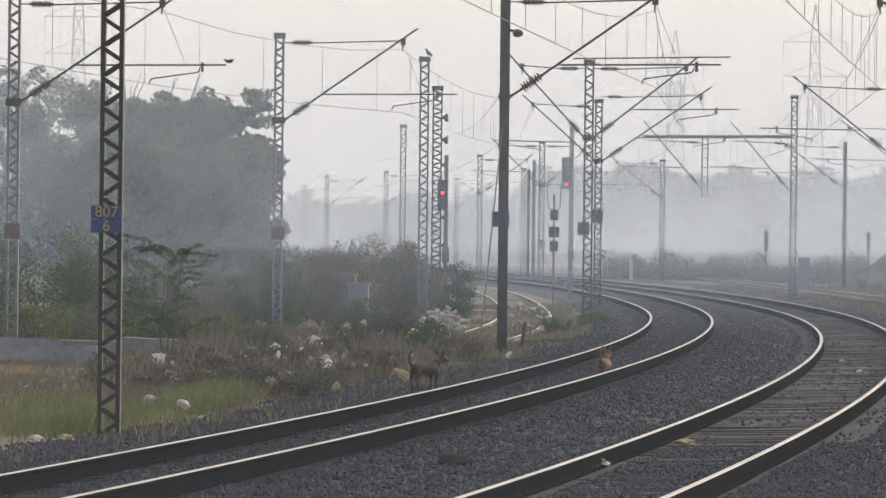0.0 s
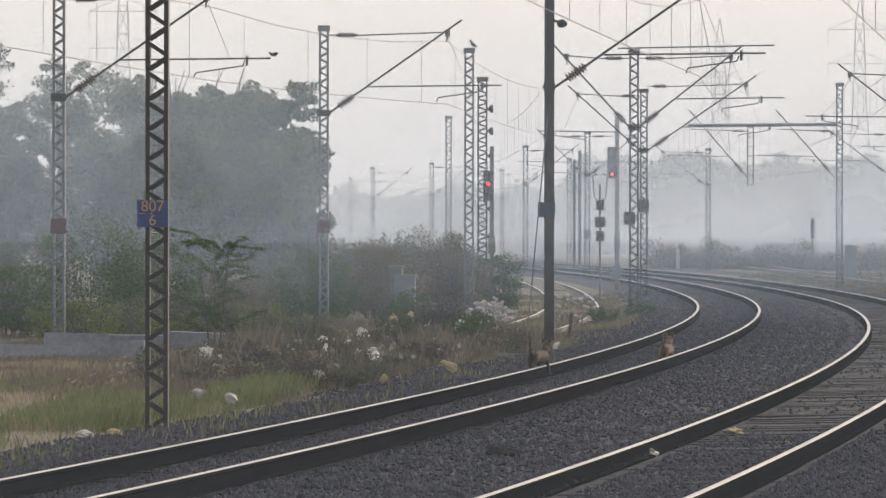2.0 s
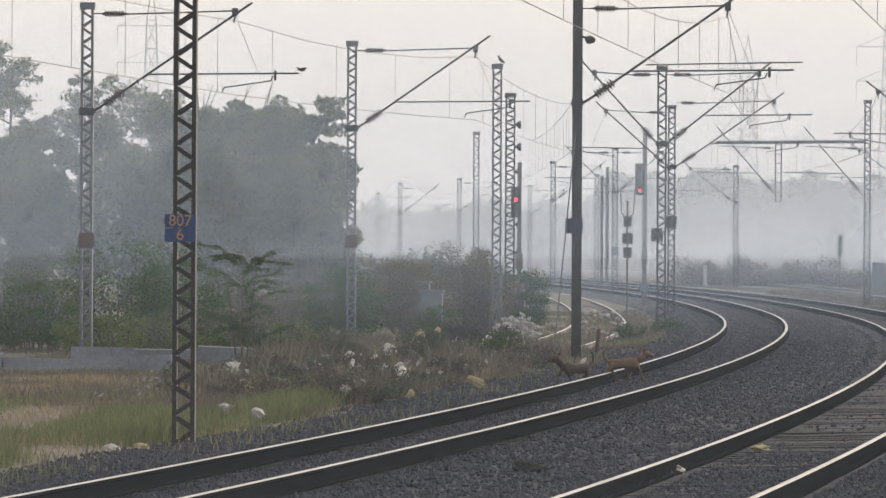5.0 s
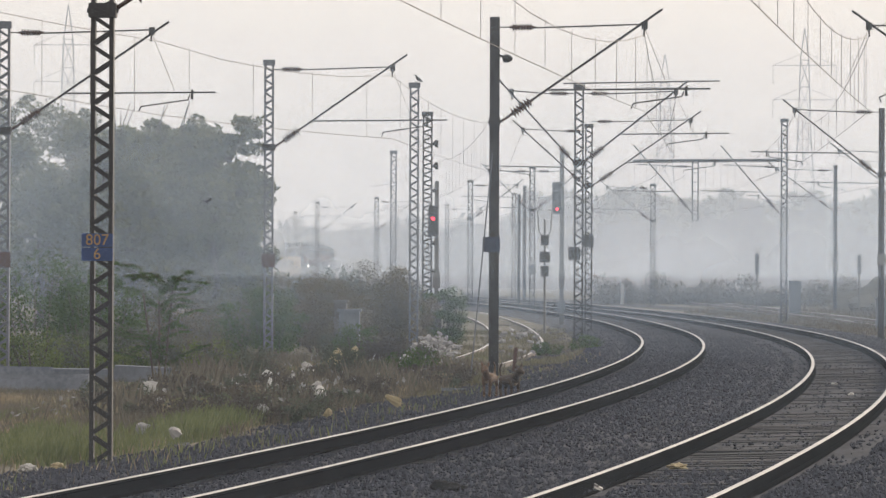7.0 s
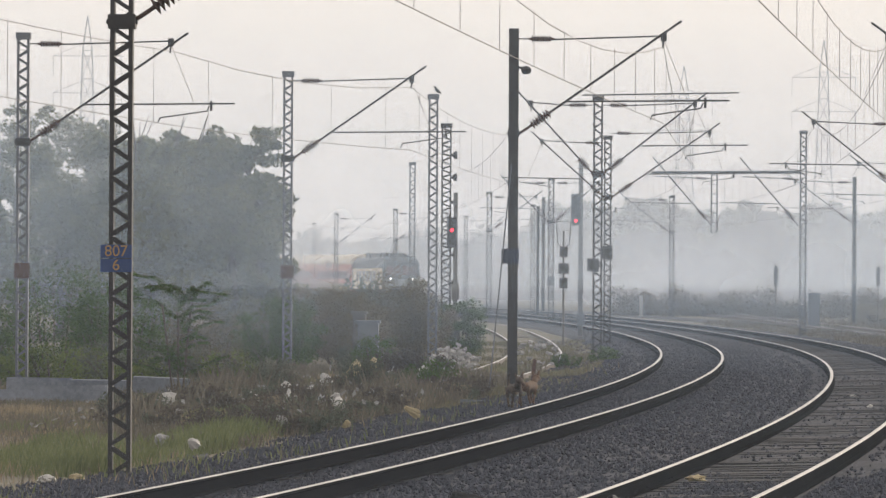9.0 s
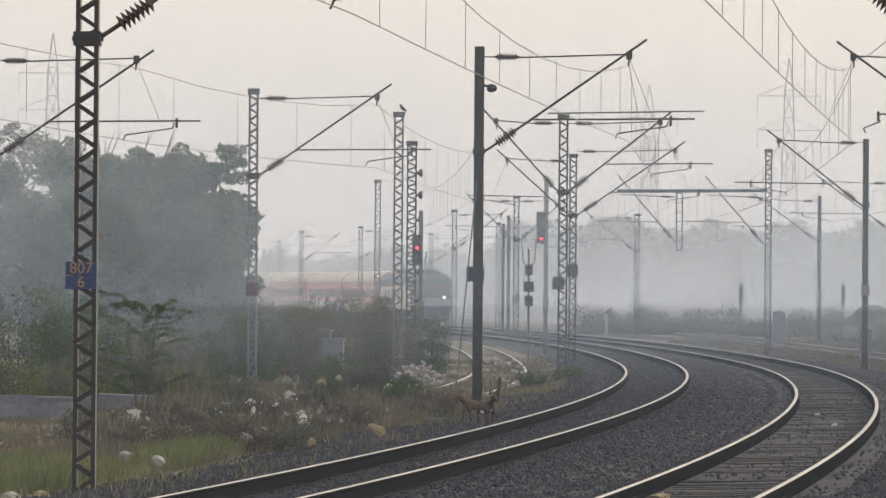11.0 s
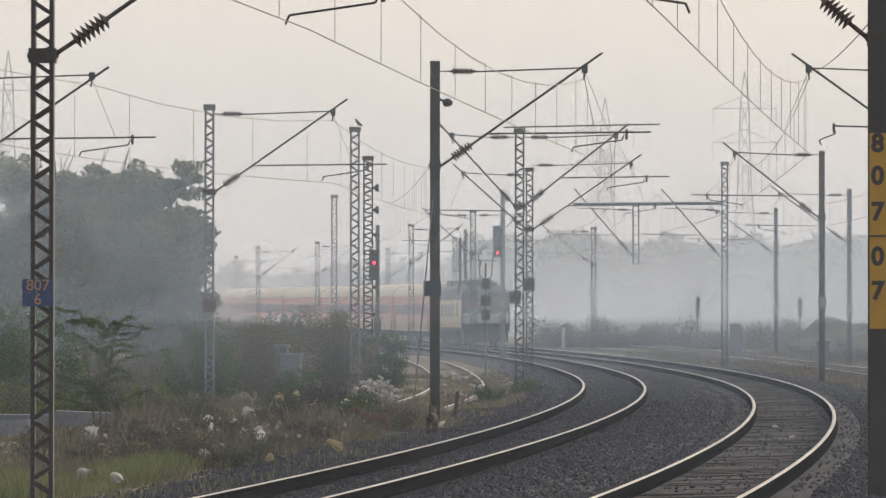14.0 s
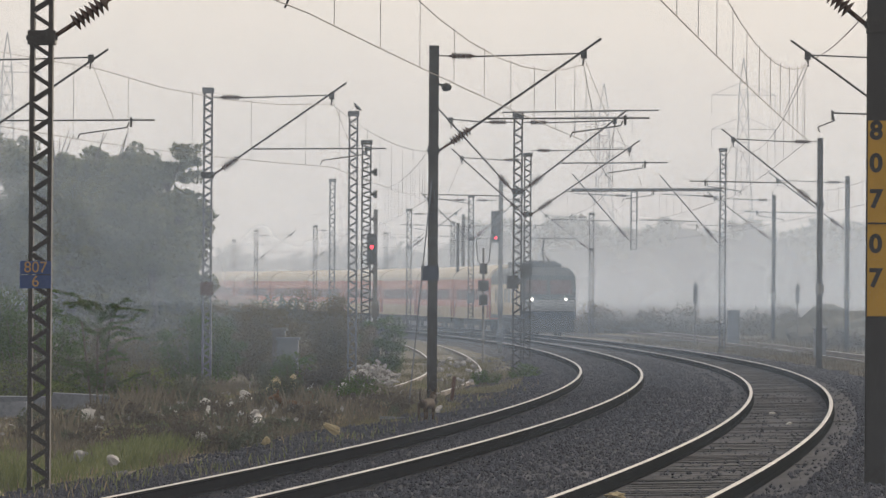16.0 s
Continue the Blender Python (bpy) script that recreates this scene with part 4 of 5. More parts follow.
CLOTH = material("yellowed_cloth", (0.35, 0.29, 0.17), (0.5, 0.42, 0.26), 0.85, 0, 6, 40, 0.3)
GREY_BAG = material("grey_plastic_film", (0.25, 0.25, 0.26), (0.4, 0.4, 0.41), 0.5, 0, 6, 40, 0.2)
BAGS = [
    (-6.48, 95.0, 0.21, 0.23, "w"),
    (-5.30, 75.4, 0.18, 0.14, "g"),
    (-4.39, 69.5, 0.13, 0.15, "w"),
    (-4.89, 96.4, 0.14, 0.17, "w"),
    (-4.91, 108.6, 0.24, 0.20, "w"),
    (-4.39, 114.5, 0.32, 0.30, "w"),
    (-4.22, 101.6, 0.30, 0.12, "w"),
    (-3.65, 92.3, 0.20, 0.31, "g"),
    (-3.13, 88.4, 0.19, 0.23, "w"),
    (-3.72, 81.3, 0.16, 0.16, "w"),
    (-2.20, 122.3, 0.34, 0.27, "w"),
    (-1.63, 115.5, 0.16, 0.21, "w"),
    (-4.24, 126.2, 0.30, 0.45, "y"),
    (-3.84, 128.0, 0.23, 0.49, "y"),
    (-1.64, 83.6, 0.12, 0.25, "y"),
    (-4.69, 84.2, 0.13, 0.13, "g"),
    (-2.70, 80.6, 0.11, 0.11, "y"),
    (-1.85, 135.8, 0.16, 0.14, "w"),
    (-3.33, 126.5, 0.20, 0.18, "g"),
    (0.03, 95.7, 0.14, 0.08, "w"),
    (-7.59, 104.8, 0.10, 0.10, "g"),
    (-5.50, 93.1, 0.11, 0.09, "g"),
    (-2.60, 111.2, 0.13, 0.13, "w"),
    (-4.02, 88.6, 0.1, 0.34, "w"),
    (-3.42, 94.0, 0.18, 0.2, "w"),
    (-3.95, 97.5, 0.22, 0.16, "g"),
    (-5.9, 88.0, 0.2, 0.14, "g"),
    (-3.05, 118.0, 0.2, 0.3, "y"),
    (-1.35, 117.0, 0.16, 0.14, "g"),
    (-2.35, 106.0, 0.2, 0.12, "g"),
]
for i, (x, y, w, h, kind) in enumerate(BAGS):
    mat, label = {"w": (WHITE, "crumpled white plastic bag caught in the weeds"), "g": (GREY_BAG, "crumpled grey plastic bag in the weeds"), "y": (CLOTH, "yellowed rag hanging in the weeds")}[kind]
    draped("plastic_bag" if kind != "y" else "rag", x - 0.07, y, ground_height(x, y) + (0.22 if kind == "w" else 0.12), w * 1.1, h * 1.1, mat, label, i + 1, "bags among the weeds")


SCRAP = material("pale_rubbish", (0.11, 0.108, 0.105), (0.4, 0.39, 0.38), 0.8, 0, 4, 30, 0.2, 1.2)


def heap(name, x, y, w, d, n, seed, label):
    """Broken slabs and bags thrown together."""
    rng = np.random.default_rng(seed)
    bm = bmesh.new()
    for i in range(n):
        px, py = rng.uniform(-w, w), rng.uniform(-d, d)
        s = rng.uniform(0.03, 0.12)
        z = -0.4 + 0.62 * max(0, 1 - (px / w) ** 2 - (py / d) ** 2) * rng.random() + 0.05
        box(bm, -s, s, -s * 0.6, s * 0.6, -0.03, 0.04, pose(x + px, y + py, z, rng.uniform(-35, 35), rng.uniform(-35, 35), rng.uniform(0, 180)))
    tagged(new(name, mesh_of(name, bm, SCRAP)), label, "rubbish heap", kind="stuff")


heap("rubbish_heap", -2.15, 154.0, 0.75, 10.0, 230, 61, "heap of pale broken rubbish beside the siding")
heap("scattered_rubbish", 0.5, 172.0, 0.8, 26.0, 34, 62, "pale scraps scattered over the siding")

def fine_litter(count):
    """Small torn scraps of film and paper lying bent among the weeds."""
    rng = np.random.default_rng(66)
    V, F = [], []
    for i in range(count):
        y = 80 + 52 * rng.random()
        x = middle(T1, y) - 4.3 - 5.0 * rng.random() ** 1.5
        z = ground_height(x, y) + rng.uniform(0.05, 0.4)
        c, a = np.array((x, y, z)), rng.normal(size=3)
        a /= np.linalg.norm(a)
        b = np.cross(a, rng.normal(size=3))
        b /= np.linalg.norm(b)
        q = np.cross(a, b)
        w = rng.uniform(0.02, 0.07)
        k = len(V)
        V += [tuple(c + p) for p in (-a * w, b * w * 0.7 + q * w * 0.4, a * w * 1.2, -b * w * 0.6 + q * w * 0.3)]
        F += [(k, k + 1, k + 2), (k, k + 2, k + 3)]
    tagged(new("scattered_litter", soup("scattered_litter", V, F, SCRAP)), "small torn scraps of paper and plastic in weeds", "litter", kind="stuff")


fine_litter(420)

# small things on the ballast
UNDER_CLOTH = material("sooty_cloth", (0.012, 0.012, 0.013), (0.03, 0.03, 0.032), 0.95, 0, 5, 40, 0.3, sheen=0.05)
for x, y, w, h, mat, label in ((2.0, 58.6, 0.22, 0.09, CLOTH, "flattened yellow-green packet by a rail"), (0.9, 52.5, 0.24, 0.09, WHITE, "crushed white and blue bottle on the ballast"), (-0.6, 51.5, 0.34, 0.1, UNDER_CLOTH, "dark rag on the ballast"), (6.75, 104.0, 0.13, 0.06, WHITE, "pale scrap beside the rail"), (6.4, 94.0, 0.1, 0.05, WHITE, "pale scrap beside the rail"), (-5.75, 61.5, 0.22, 0.1, WHITE, "white carton at the edge of the grass"), (-5.45, 62.3, 0.2, 0.1, CLOTH, "yellowish packet at the edge of the grass")):
    crumpled("scrap", x, y, ground_height(x, y), w, h, mat, label, x)
bm = bmesh.new()
box(bm, -0.35, 0.35, -0.05, 0.05, 0, 0.06)
bmesh.ops.bevel(bm, geom=bm.edges[:], offset=0.01, segments=1)
ob = new("plank", mesh_of("plank", bm, PALE_PAINT))
ob.matrix_world = pose(-0.95, 106.0, ground_height(-0.95, 106.0), 0, 2, 8)
tagged(ob, "pale weathered plank lying in the grass", "plank")
bm = bmesh.new()
box(bm, -0.04, 0.04, -0.04, 0.04, -0.1, 0.65)
ob = new("stake", mesh_of("stake", bm, RUSTY))
ob.matrix_world = pose(0.22, 122.0, -0.4, 0, 6, 0)
tagged(ob, "short leaning stake beside a mast", "stake")

SHEET = material("dull_slate_sheet", (0.045, 0.05, 0.062), (0.08, 0.086, 0.1), 0.9, 0, 4, 30, 0.3, sheen=0.1)
# low broken walls by the trees
def low_wall(x, y, w, h, label, seed):
    """Long cement slabs, a little sunk and tilted."""
    rng = np.random.default_rng(seed)
    wall = thing("low_wall", pose(x, y, -0.5, 0, 0, -4), label, "wall", "low walls behind the grass")
    u = -w / 2
    while u < w / 2:
        run = rng.uniform(1.2, 2.2)
        top = h * rng.uniform(0.75, 1.05)
        bm = bmesh.new()
        box(bm, 0, run, -0.15, 0.15, -0.3, top, pose(u, rng.uniform(-0.05, 0.05), 0, rng.uniform(-8, 8), rng.uniform(-2.5, 2.5), rng.uniform(-3, 3)))
        bmesh.ops.bevel(bm, geom=bm.edges[:], offset=0.04, segments=2)
        part("slab", bm, WALL_GREY, wall)
        u += run + 0.01


WALL_GREY = material("bluish_grey_cement", (0.12, 0.135, 0.16), (0.25, 0.265, 0.3), 0.9, 0, 1.2, 14, 0.5, 0.3, sheen=0.15)
low_wall(-11.3, 106.0, 5.2, 0.36, "low weathered cement wall behind the grass", 1)
low_wall(-9.3, 114.0, 4.6, 0.46, "low pale cement kerb behind the shrubs", 2)
# Ribbed dark sheet laid in place of a dark bluish puddle.
bm = bmesh.new()
for i in range(12):
    rod(bm, (-0.35 + 0.06 * i, 0, 0.02), (-0.35 + 0.06 * i, 2.6, 0.02 + 0.02 * (i % 2)), 0.04, 0.04, 6)
ob = new("tarpaulin", mesh_of("tarpaulin", bm, SHEET))
ob.matrix_world = pose(-4.9, 72.5, ground_height(-4.9, 74.0) - 0.02)
tagged(ob, "dark grey sheet in the grass standing in for a puddle", "sheet")


# ---- loose ballast stones ----
def ballast(count=120000):
    rng = np.random.default_rng(71)
    V, F = [], []
    made = 0
    octa = np.array([(1, 0, 0), (0, 1, 0), (-1, 0, 0), (0, -1, 0), (0, 0, 1), (0, 0, -1)], float)
    quads = ((0, 1, 4), (1, 2, 4), (2, 3, 4), (3, 0, 4), (1, 0, 5), (2, 1, 5), (3, 2, 5), (0, 3, 5))
    while made < count:
        y = 39 + 190 * rng.random() ** 2.1
        s = rng.uniform(-4.3, 9.0)
        x = middle(T1, y) + s
        if rng.random() < (y - 120) / 110 or not -0.12 < x / y < 0.105:
            continue
        if any(abs(abs(s - c) - 0.874) < 0.08 for c in (0.0, T2 - T1)):
            continue
        if abs(s - T2 + T1) < 1.35 and y > 58 and rng.random() < 0.86:
            continue
        r = rng.uniform(0.014, 0.034)
        p = octa * r * rng.uniform(0.6, 1.25, (6, 1)) * rng.uniform(0.75, 1.3, 3)
        a = rng.random() * 6.28
        c, q = math.cos(a), math.sin(a)
        p = np.stack([p[:, 0] * c - p[:, 1] * q, p[:, 0] * q + p[:, 1] * c, p[:, 2]], 1) + (x, y, ground_height(x, y) + r * rng.uniform(-0.2, 0.75))
        V.append(p)
        F += [(made * 6 + i, made * 6 + j, made * 6 + k) for i, j, k in quads]
        made += 1
    tagged(new("ballast_stones", soup("ballast_stones", np.concatenate(V).tolist(), F, STONE)), "dark angular ballast stones between the rails", "ballast", kind="stuff")


ballast()


# ---- morning haze: tinted see-through sheets stand in for it, thin near the ground ----
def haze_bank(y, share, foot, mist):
    """One thin see-through sheet across the view, its tint in place of haze; low down it slopes towards the viewer and
    thins out to nothing.
    """
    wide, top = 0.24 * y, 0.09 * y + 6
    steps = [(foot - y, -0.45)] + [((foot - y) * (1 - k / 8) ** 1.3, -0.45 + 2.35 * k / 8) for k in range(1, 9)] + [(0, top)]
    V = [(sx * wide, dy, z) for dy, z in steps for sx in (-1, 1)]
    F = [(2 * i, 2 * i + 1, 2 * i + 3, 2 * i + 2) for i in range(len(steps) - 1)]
    m = bpy.data.materials.new("haze_sheet_tint")
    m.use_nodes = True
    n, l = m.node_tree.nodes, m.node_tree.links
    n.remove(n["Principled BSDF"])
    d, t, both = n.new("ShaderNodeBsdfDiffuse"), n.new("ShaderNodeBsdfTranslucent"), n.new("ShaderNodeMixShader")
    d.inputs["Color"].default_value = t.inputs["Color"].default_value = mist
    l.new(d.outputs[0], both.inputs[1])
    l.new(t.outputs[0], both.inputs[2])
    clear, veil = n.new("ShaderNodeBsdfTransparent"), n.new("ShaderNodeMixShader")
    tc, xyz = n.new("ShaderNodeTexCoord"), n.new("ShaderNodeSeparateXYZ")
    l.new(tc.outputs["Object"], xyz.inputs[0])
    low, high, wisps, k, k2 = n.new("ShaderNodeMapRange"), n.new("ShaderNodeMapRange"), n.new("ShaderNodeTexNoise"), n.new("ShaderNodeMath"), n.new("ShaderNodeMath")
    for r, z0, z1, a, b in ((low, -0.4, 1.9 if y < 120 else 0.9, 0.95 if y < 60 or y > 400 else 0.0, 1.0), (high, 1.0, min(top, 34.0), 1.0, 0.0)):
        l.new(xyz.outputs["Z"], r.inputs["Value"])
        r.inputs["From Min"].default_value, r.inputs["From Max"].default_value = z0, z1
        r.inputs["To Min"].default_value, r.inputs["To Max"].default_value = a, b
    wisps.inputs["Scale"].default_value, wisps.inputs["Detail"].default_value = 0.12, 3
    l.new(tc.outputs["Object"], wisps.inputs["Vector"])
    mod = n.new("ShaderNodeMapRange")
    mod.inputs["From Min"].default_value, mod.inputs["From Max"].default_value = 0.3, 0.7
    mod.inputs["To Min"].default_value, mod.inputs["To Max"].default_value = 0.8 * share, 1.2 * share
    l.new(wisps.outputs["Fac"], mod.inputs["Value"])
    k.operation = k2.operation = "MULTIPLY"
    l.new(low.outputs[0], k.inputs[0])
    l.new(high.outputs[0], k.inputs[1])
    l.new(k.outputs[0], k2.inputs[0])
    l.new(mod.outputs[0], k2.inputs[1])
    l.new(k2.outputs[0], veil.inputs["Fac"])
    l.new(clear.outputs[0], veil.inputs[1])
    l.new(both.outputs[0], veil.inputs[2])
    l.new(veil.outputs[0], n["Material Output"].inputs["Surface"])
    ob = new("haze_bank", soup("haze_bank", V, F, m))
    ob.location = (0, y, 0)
    tagged(ob, "thin tinted sheet standing in for pale bluish morning haze", "haze", "banks of haze", "stuff")


# Sheet tints in place of scattered light: bluer near, warmer far.
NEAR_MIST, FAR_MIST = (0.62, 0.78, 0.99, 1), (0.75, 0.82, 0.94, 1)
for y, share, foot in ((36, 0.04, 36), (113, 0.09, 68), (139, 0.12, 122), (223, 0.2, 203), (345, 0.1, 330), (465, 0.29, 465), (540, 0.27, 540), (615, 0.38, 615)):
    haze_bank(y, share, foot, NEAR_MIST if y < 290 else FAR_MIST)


# ---- train ----
CREAM = material("cream_coach_paint", (0.52, 0.41, 0.27), (0.6, 0.49, 0.34), 0.5, 0, 0.6, 12)
PINK = material("faded_red_coach_paint", (0.5, 0.2, 0.15), (0.58, 0.26, 0.2), 0.5, 0, 0.6, 12)
MAROON = material("dark_red_window_band", (0.22, 0.05, 0.045), (0.28, 0.07, 0.06), 0.45, 0, 0.8, 12)
ROOF = material("dusty_coach_roof", (0.56, 0.5, 0.4), (0.68, 0.6, 0.49), 0.7, 0, 0.6, 12)
PANE = material("dark_window_glass", (0.06, 0.025, 0.025), (0.09, 0.035, 0.035), 0.5, 0, 1, 5)
LOCO_DARK = material("slate_blue_engine_paint", (0.018, 0.024, 0.034), (0.03, 0.038, 0.05), 0.45, 0, 0.8, 12)
LOCO_PALE = material("pale_grey_engine_stripe", (0.2, 0.21, 0.22), (0.27, 0.28, 0.29), 0.5, 0, 0.8, 12)
UNDER = material("grimy_underframe", (0.02, 0.018, 0.016), (0.05, 0.045, 0.04), 0.85, 0, 2, 20)


def bogie(parent, y):
    bm = bmesh.new()
    box(bm, -1.2, 1.2, y - 1.6, y + 1.6, 0.45, 0.8)
    b = part("bogie", bm, UNDER, parent)
    for yy in (y - 1.25, y + 1.25):
        for s in (-1, 1):
            bm = bmesh.new()
            turned(bm, (s * 0.8, yy, 0.46), (s * 0.94, yy, 0.46), [(0, 0.5), (0.3, 0.46), (1, 0.45)], 18)
            part("wheel", bm, UNDER, b)
    return b


def body_shell(bm, w, y0, y1, z0, z1, shoulder, crown):
    """A coach body section: straight sides, rounded shoulders."""
    prof = [(-w, z0), (-w, z1)]
    for i in range(1, 8):
        a = math.pi * i / 8
        prof.append((-w * math.cos(a) * (1 - shoulder * math.sin(a) * 0.1), z1 + crown * math.sin(a)))
    prof += [(w, z1), (w, z0)]
    rings = [[bm.verts.new((x, y, z)) for x, z in prof] for y in (y0, y1)]
    n = len(prof)
    for i in range(n):
        j = (i + 1) % n
        bm.faces.new((rings[0][i], rings[0][j], rings[1][j], rings[1][i]))
    bm.faces.new(rings[0])
    bm.faces.new(rings[1][::-1])


def make_coach():
    c = thing("passenger_coach", Matrix.Identity(4), "cream and faded red passenger coach with a dark red band", "railway coach", "coaches of the train")
    L = 11.6
    bm = bmesh.new()
    box(bm, -1.6, 1.6, -L, L, 0.85, 3.35)
    part("body", bm, PINK, c)
    bm = bmesh.new()
    body_shell(bm, 1.61, -L, L, 3.35, 3.5, 0.5, 0.75)
    part("roof", bm, ROOF, c)
    for s in (-1, 1):
        bm = bmesh.new()
        box(bm, min(s * 1.6, s * 1.612), max(s * 1.6, s * 1.612), -L + 0.02, L - 0.02, 2.0, 2.75)
        b = part("window_band", bm, MAROON, c)
        bm = bmesh.new()
        box(bm, min(s * 1.6, s * 1.61), max(s * 1.6, s * 1.61), -L + 0.02, L - 0.02, 0.85, 1.6)
        part("skirt_stripe", bm, CREAM, c)
        for i in range(12):
            bm = bmesh.new()
            y = -8.6 + 17.2 * i / 11
            box(bm, min(s * 1.612, s * 1.62), max(s * 1.612, s * 1.62), y - 0.55, y + 0.55, 2.08, 2.66)
            part("window", bm, PANE, b)
        for y in (-L + 0.75, L - 0.75):
            bm = bmesh.new()
            box(bm, min(s * 1.6, s * 1.625), max(s * 1.6, s * 1.625), y - 0.4, y + 0.4, 0.95, 3.0)
            part("door", bm, MAROON, c)
    bm = bmesh.new()
    box(bm, -1.3, 1.3, -L + 4, L - 4, 0.45, 0.85)
    part("underframe", bm, UNDER, c)
    for y in (-7.5, 7.5):
        bogie(c, y)
    return c


def make_engine():
    """Electric locomotive; its front end points along -y."""
    e = thing("electric_locomotive", Matrix.Identity(4), "slate and pale grey electric locomotive with headlights lit", "locomotive")
    L = 10.2
    bm = bmesh.new()
    prof = [(-L, 1.0), (-L - 0.12, 2.1), (-L + 0.22, 3.5), (-L + 0.9, 3.95), (L - 0.9, 3.95), (L - 0.22, 3.5), (L + 0.12, 2.1), (L, 1.0)]
    sides = [[bm.verts.new((s * (1.56 if z < 3.6 else 1.25), y, z)) for y, z in prof] for s in (-1, 1)]
    for i in range(len(prof)):
        j = (i + 1) % len(prof)
        bm.faces.new((sides[0][i], sides[0][j], sides[1][j], sides[1][i]))
    bm.faces.new(sides[0])
    bm.faces.new(sides[1][::-1])
    bmesh.ops.bevel(bm, geom=bm.edges[:], offset=0.06, segments=2)
    part("body", bm, LOCO_DARK, e)
    bm = bmesh.new()
    box(bm, -1.5, 1.5, -L - 0.16, -L - 0.06, 1.45, 2.1)
    part("nose_stripe", bm, LOCO_PALE, e, "pale grey stripe across the nose")
    for s in (-1, 1):
        bm = bmesh.new()
        box(bm, min(s * 1.56, s * 1.58), max(s * 1.56, s * 1.58), -L + 0.5, L - 0.5, 1.2, 3.0)
        panel = part("side_panel", bm, CREAM, e, "cream side panel")
        for i in range(7):
            y = -L + 2.4 + 2.3 * i
            bm = bmesh.new()
            box(bm, min(s * 1.58, s * 1.595), max(s * 1.58, s * 1.595), y, y + (0.7 if i in (0, 6) else 1.5), 1.9, 2.75)
            part("window" if i in (0, 6) else "louvre", bm, PANE if i in (0, 6) else LOCO_PALE, panel)
        bm = bmesh.new()
        v = [bm.verts.new(p) for p in ((s * 0.1, -L - 0.08, 2.42), (s * 1.36, -L - 0.08, 2.42), (s * 1.26, -L + 0.15, 3.22), (s * 0.1, -L + 0.15, 3.22))]
        bm.faces.new(v)
        made = bmesh.ops.extrude_face_region(bm, geom=bm.faces[:])["geom"]
        bmesh.ops.translate(bm, verts=[q for q in made if isinstance(q, bmesh.types.BMVert)], vec=(0, -0.05, 0))
        part("windscreen", bm, PANE, e, "dark windscreen pane")
        bm = bmesh.new()
        turned(bm, (s * 0.97, -L - 0.1, 2.12), (s * 0.97, -L - 0.24, 2.12), [(0, 0.17), (0.8, 0.16), (1, 0.13)], 14)
        part("headlight_case", bm, LOCO_PALE, e)
        bm = bmesh.new()
        turned(bm, (s * 0.97, -L - 0.24, 2.12), (s * 0.97, -L - 0.26, 2.12), [(0, 0.065), (1, 0.055)], 14)
        part("headlight", bm, HEAD_LAMP, e, "lit white headlight")
        bm = bmesh.new()
        turned(bm, (s * 0.95, -L, 1.05), (s * 0.95, -L - 0.55, 1.05), [(0, 0.11), (0.7, 0.1), (0.72, 0.24), (1, 0.22)], 12)
        part("buffer", bm, UNDER, e)
    bm = bmesh.new()
    box(bm, -1.45, 1.45, -L - 0.2, -L + 1.4, 0.25, 1.0)
    part("pilot_plate", bm, UNDER, e)
    bm = bmesh.new()
    box(bm, -1.35, 1.35, -5.0, 5.0, 0.35, 1.0)
    part("underframe", bm, UNDER, e)
    bm = bmesh.new()
    for y0, y1, z in ((-9.0, -8.2, 4.2), (-6.2, -3.6, 4.35), (-2.6, 2.4, 4.3), (3.4, 6.4, 4.35)):
        box(bm, -0.85, 0.85, y0, y1, 3.93, z)
    part("roof_box", bm, LOCO_DARK, e)
    bm = bmesh.new()
    path(bm, [(0, -7.6, 4.05), (0, -6.4, 4.9), (0, -7.5, 5.66)], 0.05)
    for s in (-1, 1):
        path(bm, [(s * 0.5, -7.6, 4.0), (0, -6.4, 4.9)], 0.03)
        path(bm, [(0, -7.5, 5.62), (s * 0.6, -7.5, 5.66), (s * 0.85, -7.5, 5.5)], 0.03)
    rod(bm, (0, -7.6, 3.8), (0, -7.6, 4.1), 0.12)
    part("pantograph", bm, STEEL_DARK, e, "raised pantograph")
    for y in (-6.8, 6.8):
        bogie(e, y)
    return e


engine = make_engine()
coach = make_coach()
coaches = [coach] + [copy_thing(coach, Matrix.Identity(4)) for _ in range(10)]


def rail_table():
    """Way along track_2, measured from y = 200."""
    ys = [200 + 2.0 * i for i in range(360)]
    pts = [on_track(T2, y) for y in ys]
    run = [0.0]
    for a, b in zip(pts, pts[1:]):
        run.append(run[-1] + (b - a).length)
    return run, pts


RUN, PTS = rail_table()


def on_rails(s):
    i = int(np.searchsorted(RUN, s)) - 1
    i = max(0, min(len(PTS) - 2, i))
    return PTS[i].lerp(PTS[i + 1], (s - RUN[i]) / (RUN[i + 1] - RUN[i]))


def vehicle_pose(s, half):
    a, b = on_rails(s - half), on_rails(s + half)
    m = (a + b) / 2
    d = b - a
    return pose(m.x, m.y, m.z, 0, 0, -math.degrees(math.atan2(d.x, d.y)))


FRONT_AT_END, SPEED = 90.0, 20.6


# ---- dogs ----
FUR_DARK = material("dark_brown_fur", (0.022, 0.016, 0.012), (0.085, 0.056, 0.036), 0.85, 0, 5, 60, 0.4)
FUR_TAN = material("reddish_tan_fur", (0.07, 0.04, 0.022), (0.15, 0.088, 0.048), 0.85, 0, 5, 60, 0.4)


